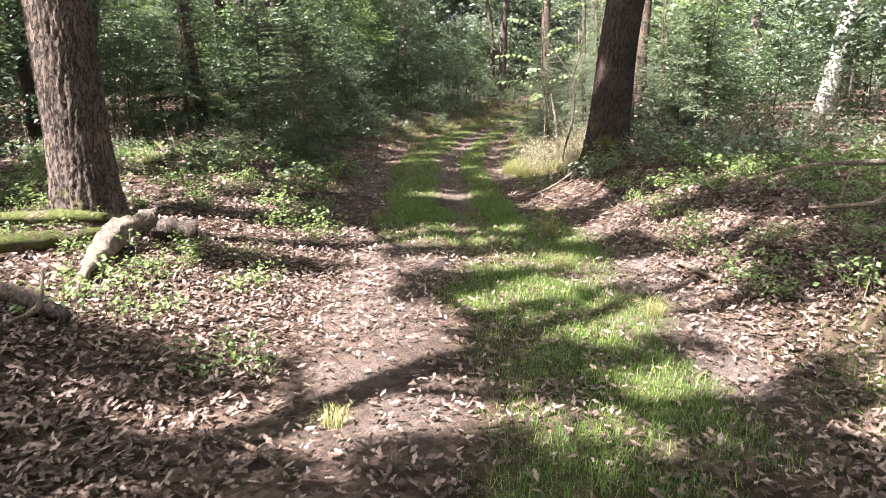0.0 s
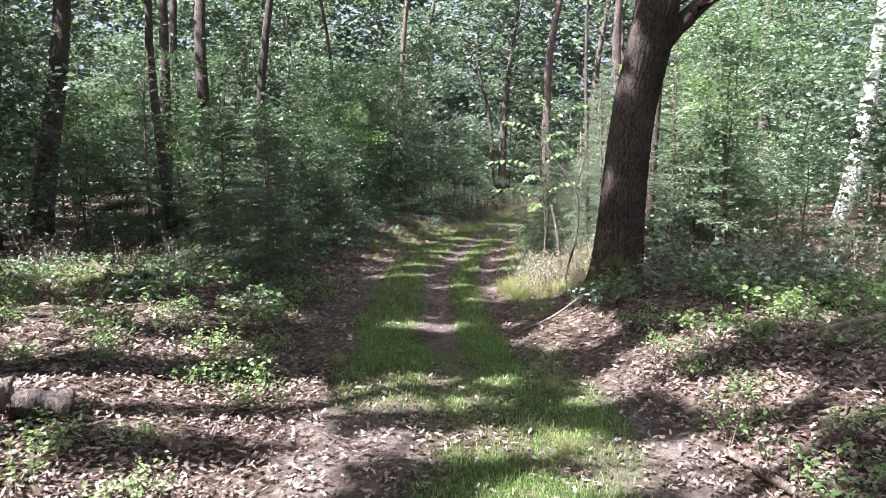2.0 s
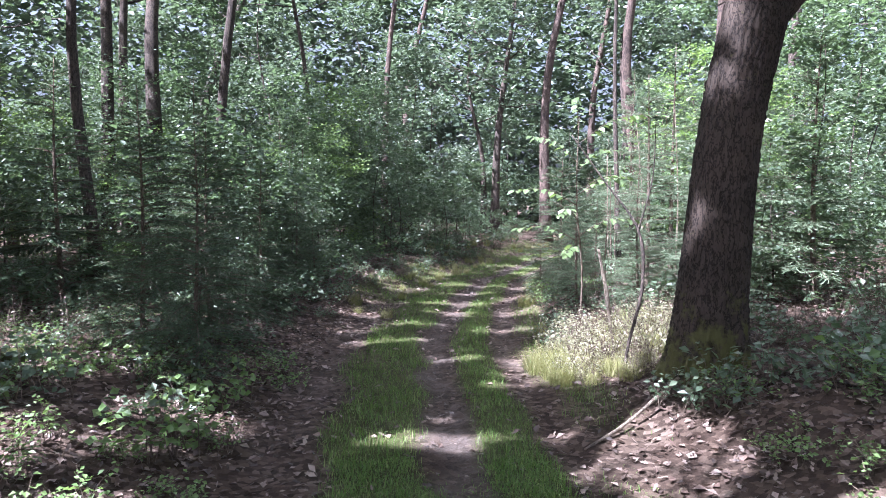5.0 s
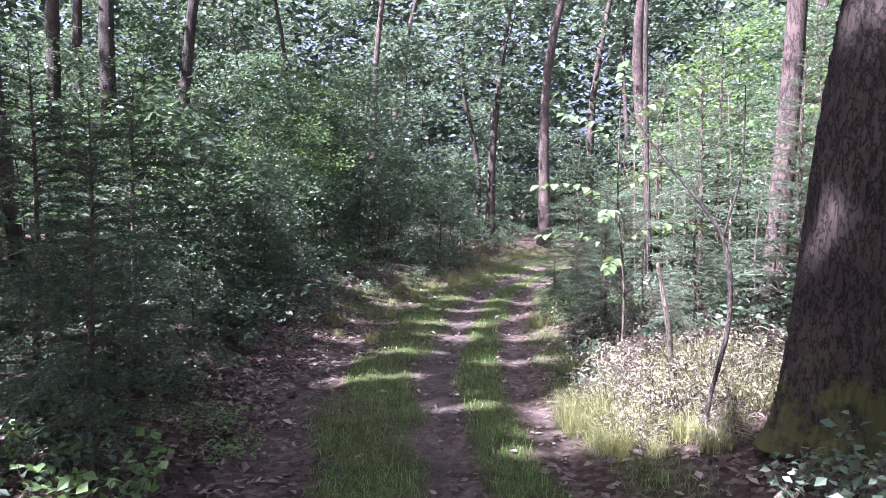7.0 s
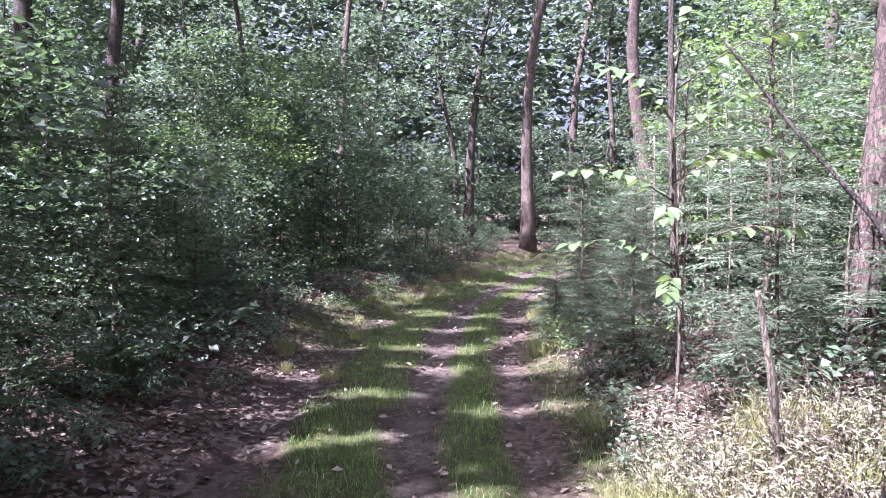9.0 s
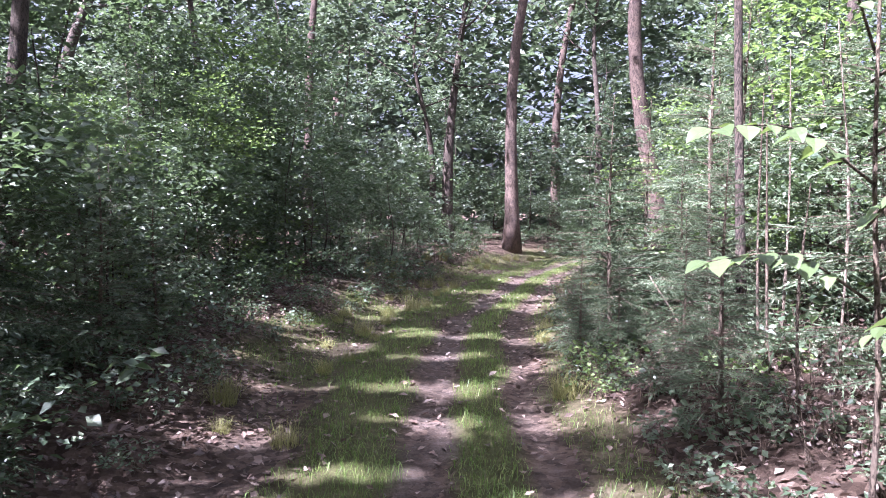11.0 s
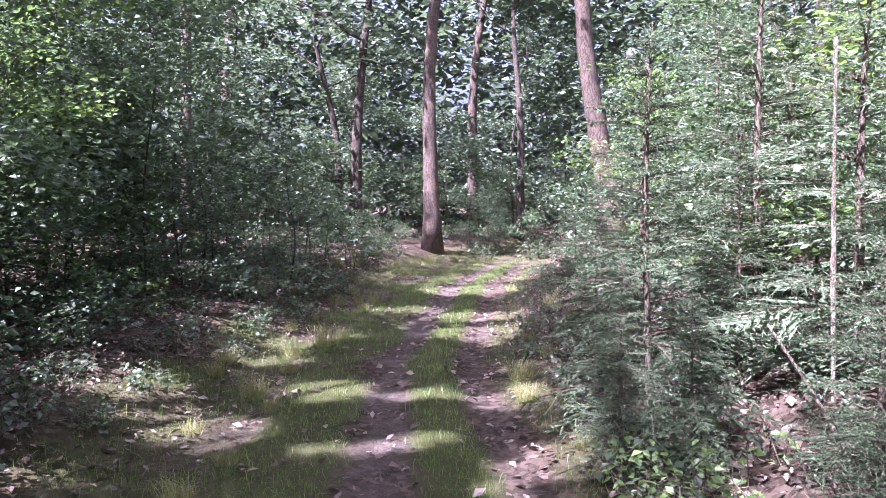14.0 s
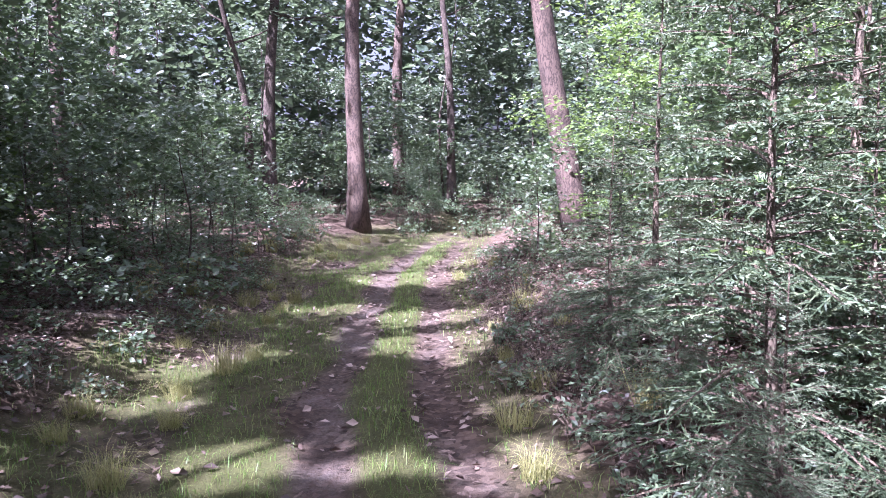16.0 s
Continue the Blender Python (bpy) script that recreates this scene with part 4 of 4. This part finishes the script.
def ovate(p, d, up, length):
    """One broad leaf with a pointed tip, a folded midrib and a drooping end."""
    d = norm(d)
    side = norm(np.cross(d, up))
    up = np.cross(side, d)
    v = []
    for t, w in ((0.0, 0.02), (0.15, 0.24), (0.38, 0.36), (0.62, 0.3), (0.85, 0.13), (1.0, 0.0)):
        mid = p + d * length * t - up * length * 0.22 * t * t
        v += [mid - side * length * w + up * length * 0.25 * w, mid, mid + side * length * w + up * length * 0.25 * w]
    f = [(3 * k + q, 3 * k + q + 1, 3 * k + q + 4, 3 * k + q + 3) for k in range(5) for q in range(2)]
    return np.array(v), np.array(f)


# sapling with large leaves that reaches over the track
sap = tagged(new("hazel_sapling"), "slim sapling with large fresh leaves reaching over the track", "tree")
sap.matrix_basis = pose(1.55, 12.6, float(land(1.55, 12.6)))
rng = np.random.default_rng(31)
stem = spline([(0, 0, -0.1), (0.03, 0, 0.7), (-0.05, -0.05, 1.5), (-0.02, 0, 2.4)], 12)
part("trunk", mesh_np("trunk", *tube(stem, np.linspace(0.014, 0.005, 12), 7), M_TWIG, True), sap)
SPRAYS = [((-0.02, 0, 1.05), (-0.7, -0.2, 1.2)), ((-0.05, -0.05, 1.45), (-0.75, -0.3, 1.6)), ((-0.04, 0, 1.8), (0.2, -0.7, 2.0)), ((-0.03, 0, 1.1), (0.5, -0.5, 1.3)),
          ((-0.04, 0, 1.3), (-0.35, -0.75, 1.35)), ((-0.04, 0, 1.55), (0.35, -0.85, 1.7)), ((-0.03, 0, 1.9), (-0.6, -0.5, 2.15)), ((-0.03, 0, 2.1), (0.6, -0.3, 2.4)),
          ((-0.03, 0, 2.2), (-0.2, -0.8, 2.5)), ((-0.04, 0, 1.6), (0.65, 0.25, 1.75)), ((-0.02, 0, 0.9), (-0.25, -0.55, 0.95))]
for a, b in SPRAYS:
    a, b = np.array(a), np.array(b)
    line = spline([a, (a + b) / 2 + [0, 0, 0.09], b], 9)
    limb = part("limb", mesh_np("limb", *tube(line, np.linspace(0.006, 0.002, 9), 5), M_TWIG, True), sap)
    for k in range(13):
        s = 0.2 + 0.8 * k / 12
        p = np.array([np.interp(s, np.linspace(0, 1, 9), line[:, c]) for c in range(3)])
        turn = 0 if k == 12 else (1 if k % 2 else -1) * rng.uniform(0.6, 1.1)
        d = norm(b - a)
        d = np.array([d[0] * math.cos(turn) - d[1] * math.sin(turn), d[0] * math.sin(turn) + d[1] * math.cos(turn), rng.uniform(-0.55, -0.05)])
        v, f = ovate(p, d, np.array([rng.normal(0, .3), rng.normal(0, .3), 1.0]), rng.uniform(0.065, 0.11))
        part("leaf", mesh_np("leaf", v, f, M_HAZEL), limb)


# ---- dead wood ----
def stick(name, label, pts, radii, material, seed=0, sides=8, forks=(), knobs=0.09):
    rng = np.random.default_rng(seed)
    thing = tagged(new(name), label, "branch" if radii[0] < 0.05 else "log")
    n = 9 * len(pts)
    z = float(land(pts[0][0], pts[0][1]))
    o = np.array([pts[0][0], pts[0][1], z])
    thing.matrix_basis = Matrix.Translation(o)
    P = np.array([(x, y, float(land(x, y)) + h) for x, y, h in pts]) - o
    part("stem", mesh_np("stem", *tube(spline(P, n), np.interp(np.linspace(0, 1, n), np.linspace(0, 1, len(radii)), radii) * (1 + 1.5 * knobs * np.sin(np.linspace(0, 11, n) + seed)), sides, knobs, rng), material, True), thing)
    for fp, fr in forks:
        P = np.array([(x, y, float(land(x, y)) + h) for x, y, h in fp]) - o
        part("fork", mesh_np("fork", *tube(spline(P, 10), np.linspace(fr, fr * 0.4, 10), 6, 0.06, rng), material, True), thing)
    return thing


stick("fallen_log", "mossy fallen log by the foot of an oak", [(-4.7, 5.95, 0.09), (-3.55, 5.78, 0.1), (-2.9, 5.72, 0.1), (-2.35, 5.7, 0.13)], [0.05, 0.05, 0.045, 0.04], M_MOSSLOG, 1, 12)
stick("fallen_log", "mossy fallen log lying on leaf litter", [(-3.6, 4.25, 0.08), (-2.95, 4.72, 0.09), (-2.6, 5.05, 0.1), (-2.3, 5.4, 0.12)], [0.062, 0.06, 0.055, 0.05], M_MOSSLOG, 2, 12)
stick("broken_root", "weathered pale broken root in the litter", [(-2.2, 5.5, 0.2), (-2.26, 5.1, 0.12), (-2.2, 4.5, 0.05), (-2.1, 4.1, 0.02)], [0.075, 0.075, 0.045, 0.02], M_DEAD, 3, 14, knobs=0.17)
stick("fallen_log", "dark log end lying in litter", [(-2.25, 5.62, 0.09), (-1.95, 5.75, 0.09)], [0.085, 0.08], M_DARKBARK, 4, 12)
stick("fallen_log", "dark decaying log lying in leaf litter", [(-3.3, 4.0, 0.06), (-2.45, 3.87, 0.07), (-1.95, 3.7, 0.06)], [0.055, 0.05, 0.04], M_DARKBARK, 18, 10)
stick("fallen_log", "short mossy log with a pale broken end", [(-3.9, 9.7, 0.08), (-3.5, 9.75, 0.1), (-3.15, 10.2, 0.12)], [0.07, 0.065, 0.05], M_MOSSLOG, 5, 10,
      [([(-3.55, 9.75, 0.1), (-3.7, 9.85, 0.2), (-3.85, 10.0, 0.28)], 0.045)])
stick("dead_branch", "bare grey dead branch lying on undergrowth", [(2.37, 6.5, 0.2), (2.95, 6.3, 0.27), (3.46, 6.37, 0.3), (4.4, 6.6, 0.3)], [0.01, 0.018, 0.022, 0.026], M_DEAD, 6, 7,
      [([(3.1, 6.3, 0.28), (2.95, 6.6, 0.34), (2.75, 6.85, 0.38)], 0.012), ([(2.75, 6.85, 0.38), (2.6, 6.7, 0.25), (2.5, 6.6, 0.1)], 0.007), ([(3.4, 6.3, 0.3), (3.1, 5.9, 0.25), (2.9, 5.6, 0.12)], 0.01)])
stick("dead_branch", "forked bare dead branch lying on litter", [(2.75, 5.7, 0.1), (3.04, 5.4, 0.2), (3.6, 5.3, 0.3)], [0.01, 0.015, 0.02], M_DEAD, 7, 7, [([(3.04, 5.4, 0.2), (3.3, 5.6, 0.22), (3.6, 5.8, 0.28)], 0.01)])
stick("dead_branch", "brown stick lying beside the track", [(1.76, 5.7, 0.03), (1.85, 5.25, 0.04), (1.94, 4.8, 0.03)], [0.02, 0.024, 0.015], M_TWIG, 8)
stick("dead_branch", "grey stick half buried in oak leaves", [(-2.15, 3.4, 0.04), (-2.05, 3.62, 0.1), (-2.05, 3.72, 0.28)], [0.012, 0.014, 0.009], M_DEAD, 9, 7)
stick("dead_branch", "thin stick lying among oak leaves", [(-1.0, 3.0, 0.03), (-0.75, 2.8, 0.03), (-0.6, 2.6, 0.03)], [0.01, 0.011, 0.008], M_TWIG, 10)
stick("dead_branch", "pale stick lying across the verge", [(0.95, 9.2, 0.02), (1.3, 9.5, 0.06), (1.75, 9.8, 0.14)], [0.008, 0.012, 0.012], M_DEAD, 11)
stick("fallen_log", "straight thin dead log lying in litter", [(-2.2, 21.9, 0.06), (-1.2, 22.1, 0.05), (-0.2, 22.2, 0.05)], [0.04, 0.035, 0.025], M_DEAD, 12)
stick("dead_branch", "pale dead branch lying at the verge", [(0.15, 24.9, 0.1), (0.6, 24.6, 0.08), (0.95, 24.6, 0.12)], [0.012, 0.02, 0.025], M_DEAD, 13)
stick("dead_sapling", "pale broken dead stem standing upright", [(1.68, 11.55, -0.05), (1.62, 11.52, 0.5), (1.52, 11.5, 1.05)], [0.022, 0.02, 0.014], M_DEAD, 14)
stick("sapling_stem", "thin dark crooked sapling stem leaning over the verge", [(1.6, 10.75, -0.05), (1.62, 10.75, 0.25), (1.74, 10.78, 0.7), (1.72, 10.85, 1.2), (1.45, 11.05, 1.75), (1.2, 11.2, 2.2)],
      [0.018, 0.016, 0.014, 0.012, 0.009, 0.005], M_DARKBARK, 15, 7, [([(1.72, 10.85, 1.2), (1.85, 10.9, 1.6), (1.9, 11.0, 2.1)], 0.008)])
stick("dead_sapling", "pale thin dead stem among conifers", [(2.75, 16.4, -0.05), (2.72, 16.4, 0.9), (2.7, 16.4, 1.9)], [0.014, 0.012, 0.008], M_DEAD, 16)
stick("dead_sapling", "thin leaning dead stem among spruces", [(2.35, 15.75, -0.05), (2.25, 15.9, 0.3), (2.05, 16.0, 0.75)], [0.01, 0.009, 0.005], M_DEAD, 17)
for k, (x, y, h) in enumerate([(2.75, 14.6, 2.2), (2.45, 14.9, 1.7), (3.1, 14.2, 2.4), (2.6, 15.3, 1.9), (3.0, 15.7, 2.3), (2.2, 14.1, 1.3), (3.3, 13.6, 2.0), (2.95, 13.1, 1.6)]):
    stick("dead_sapling", "thin brown dead sapling among young conifers", [(x, y, -0.05), (x + 0.03 * (-1) ** k, y, h * 0.5), (x - 0.06 + 0.02 * k, y + 0.03, h)], [0.011, 0.009, 0.004], M_TWIG if k % 2 else M_DEAD, 90 + k, 6)
rng = np.random.default_rng(41)
for k in range(26):
    s = 1 if k % 2 else -1
    y = rng.uniform(3, 22)
    x = float(rut(y)) + s * rng.uniform(1.3, 3.4) + (0.5 if s > 0 else 0)
    a, ln = rng.uniform(0, np.pi), rng.uniform(0.15, 0.5)
    stick("twig", "thin dry twig lying on leaf litter", [(x, y, 0.02), (x + .5 * ln * math.cos(a + .2), y + .5 * ln * math.sin(a + .2), 0.035), (x + ln * math.cos(a), y + ln * math.sin(a), 0.02)],
          [0.006, 0.007, 0.004], M_DEAD if k % 3 else M_TWIG, 60 + k, 5)

# ---- grass and litter ----
rng = np.random.default_rng(51)


def sow(rng, n, x0, x1, y0, y1, field):
    x, y = rng.uniform(x0, x1, n), rng.uniform(y0, y1, n)
    k = rng.random(n) < field(x, y)
    return x[k], y[k]


def grass_blades(rng, x, y, height, width):
    n = len(x)
    P = np.stack([x, y, land(x, y) - 0.005], 1)
    a = rng.uniform(0, 2 * np.pi, n)
    lean = np.abs(rng.normal(0.7, 0.55, n))
    h = height * rng.uniform(0.4, 1.3, n) * (1 + 0.45 * wave(x, y, 4.0, 8))
    d = np.stack([np.cos(a), np.sin(a), np.zeros(n)], 1)
    s = np.stack([-np.sin(a), np.cos(a), np.zeros(n)], 1) * (width * rng.uniform(0.6, 1.2, n))[:, None]
    m = P + d * (lean * h * 0.35)[:, None] + np.array([0, 0, 0.62]) * h[:, None]
    e = P + d * (lean * h)[:, None] + np.array([0, 0, 1.0]) * (h * np.maximum(0.3, 1 - 0.35 * lean))[:, None]
    v = np.stack([P - s, P + s, m + s * 0.7, m - s * 0.7, e], 1).reshape(-1, 3)
    k = np.arange(n)[:, None] * 5
    return v, np.concatenate([k + [0, 1, 2], k + [0, 2, 3], k + [3, 2, 4]], 1).reshape(-1, 3)


u_field = lambda x, y: turf(x, y) * smooth(34, 28, y) * (0.35 + 0.65 * smooth(20, 6, y))
x, y = sow(rng, 640000, -2.2, 7.0, 2.0, 33.0, u_field)
x2, y2 = sow(rng, 150000, -1.2, 2.6, 2.0, 9.0, lambda x, y: turf(x, y))
v, f = grass_blades(rng, x, y, 0.068, 0.002)
v2, f2 = grass_blades(rng, x2, y2, 0.04, 0.0022)
tagged(new("grass", mesh_np("grass", np.concatenate([v, v2]), np.concatenate([f, f2 + len(v)]), M_GRASS)), "short green grass on the strips between ruts", "grass", kind="stuff")


def tuft(seed, n, h):
    rng = np.random.default_rng(seed)
    thing = tagged(new("grass_tuft"), "taller pale green grass tuft at the track's edge", "grass", group="tufts along the track")
    r, a = 0.09 * np.sqrt(rng.random(n)), rng.uniform(0, 2 * np.pi, n)
    v, f = grass_blades(rng, r * np.cos(a), r * np.sin(a), h, 0.0016)
    v[:, 2] -= np.repeat(land(r * np.cos(a), r * np.sin(a)), 5)
    tagged(part("foliage", mesh_np("foliage", v, f, M_STRAW), thing), kind="stuff")
    return thing


tufts = scatter(rng, 300, lambda x, y: -2.6 < x - float(rut(y)) < -1.2, -1, 6, 23, 31, 0.55) + scatter(rng, 300, lambda x, y: -1.5 < x - float(rut(y)) < -0.75, -2.5, 3, 14.5, 24, 0.42) \
    + scatter(rng, 200, lambda x, y: 1.05 < x - float(rut(y)) < 1.9, 1, 6, 17.5, 26, 0.5) + scatter(rng, 60, lambda x, y: 1.0 < x - float(rut(y)) < 1.35, 0, 4, 10, 22, 0.8) + scatter(rng, 260, lambda x, y: ((x - 1.65) / 0.75) ** 2 + ((y - 11.5) / 0.95) ** 2 < 1, 0.8, 2.5, 10.4, 12.6, 0.2) + [(1.1, 10.9, 0, 0.9), (1.35, 11.25, 40, 1.1), (1.75, 11.5, 80, 1.2), (1.55, 10.95, 10, 1.0), (2.0, 11.3, 60, 1.2), (1.25, 11.6, 100, 1.0), (1.8, 12.0, 0, 1.2), (2.2, 11.8, 50, 1.3), (0.95, 11.4, 0, 1.2), (1.0, 7.2, 0, 0.8), (0.9, 5.9, 0, 0.7), (-0.5, 3.1, 0, .6), (1.3, 4.6, 30, 0.7), (-0.75, 7.9, 0, .7)]
place(tuft(61, 240, 0.22), tufts[0::2])
place(tuft(62, 180, 0.17), tufts[1::2])

# dead oak leaves: lobed outline, bent along the midrib
LOBES = np.array([(0, 0.03), (0.25, 0.17), (0.4, 0.1), (0.62, 0.25), (0.76, 0.13), (1.0, 0.03)])


def oak_leaves(rng, x, y, size):
    n = len(x)
    a = rng.uniform(0, 2 * np.pi, n)
    tilt = rng.normal(0, 0.35, n)
    D = norm(np.stack([np.cos(a), np.sin(a), tilt], 1))
    N = np.stack([rng.normal(0, 0.45, n), rng.normal(0, 0.45, n), np.ones(n)], 1)
    S = norm(np.cross(D, N))
    N = np.cross(S, D)
    L = (size * rng.uniform(0.6, 1.25, n))[:, None]
    P = np.stack([x, y, land(x, y) + 0.012 + 0.02 * rng.random(n) + 0.3 * np.abs(tilt) * L[:, 0]], 1)
    curl = rng.uniform(0.0, 0.5, n)[:, None]
    bow = rng.normal(0.1, 0.25, n)[:, None]
    vs = []
    for side in (1, -1):
        for t, w in LOBES:
            vs.append(P + D * L * (t - 0.5) + S * L * w * side + N * L * (curl * w + bow * (t - 0.5) ** 2))
    v = np.stack(vs, 1).reshape(-1, 3)
    m = len(LOBES)
    k = np.arange(n)[:, None] * 2 * m
    f = np.concatenate([k + [i, i + 1, m + 1 + i, m + i] for i in range(m - 1)], 1).reshape(-1, 4)
    return v, f


def bed(x, y):
    u = np.abs(x - rut(y) - 0.1)
    return np.clip((1 - 0.6 * bare(x, y)) * (1 - 0.93 * turf(x, y)), 0, 1) * (0.45 + 0.55 * smooth(0.9, 1.6, u)) * (0.65 + 0.35 * wave(x, y, 2.0, 3))


x, y = sow(rng, 72000, -3.6, 3.2, 1.8, 7.5, bed)
tagged(new("leaf_litter", mesh_np("leaf_litter", *oak_leaves(rng, x, y, 0.047), M_LITTER)), "dry brown fallen oak leaves covering the ground", "litter", kind="stuff")
side = lambda x, y: bed(x, y) * np.where((y < 7.5) & (x > -3.6) & (x < 3.2), 0, 1)
x, y = sow(rng, 90000, -6.5, 7.0, 4.0, 28.0, lambda x, y: side(x, y) * smooth(3.6, 2.4, np.abs(x - rut(y))))
tagged(new("leaf_litter", mesh_np("leaf_litter", *oak_leaves(rng, x, y, 0.05), M_LITTER)), "dry brown fallen leaves along the track's verges", "litter", kind="stuff")
x, y = sow(rng, 40000, -6.5, 7.0, 4.0, 28.0, side)
P = np.stack([x, y, land(x, y) + 0.015], 1)
v, f = leaves_at(rng, P, 0.07, droop=0.0, flat=0.4, wide=0.3)
tagged(new("leaf_litter", mesh_np("leaf_litter", v, f, M_LITTER)), "brown fallen leaves under the trees", "litter", kind="stuff")
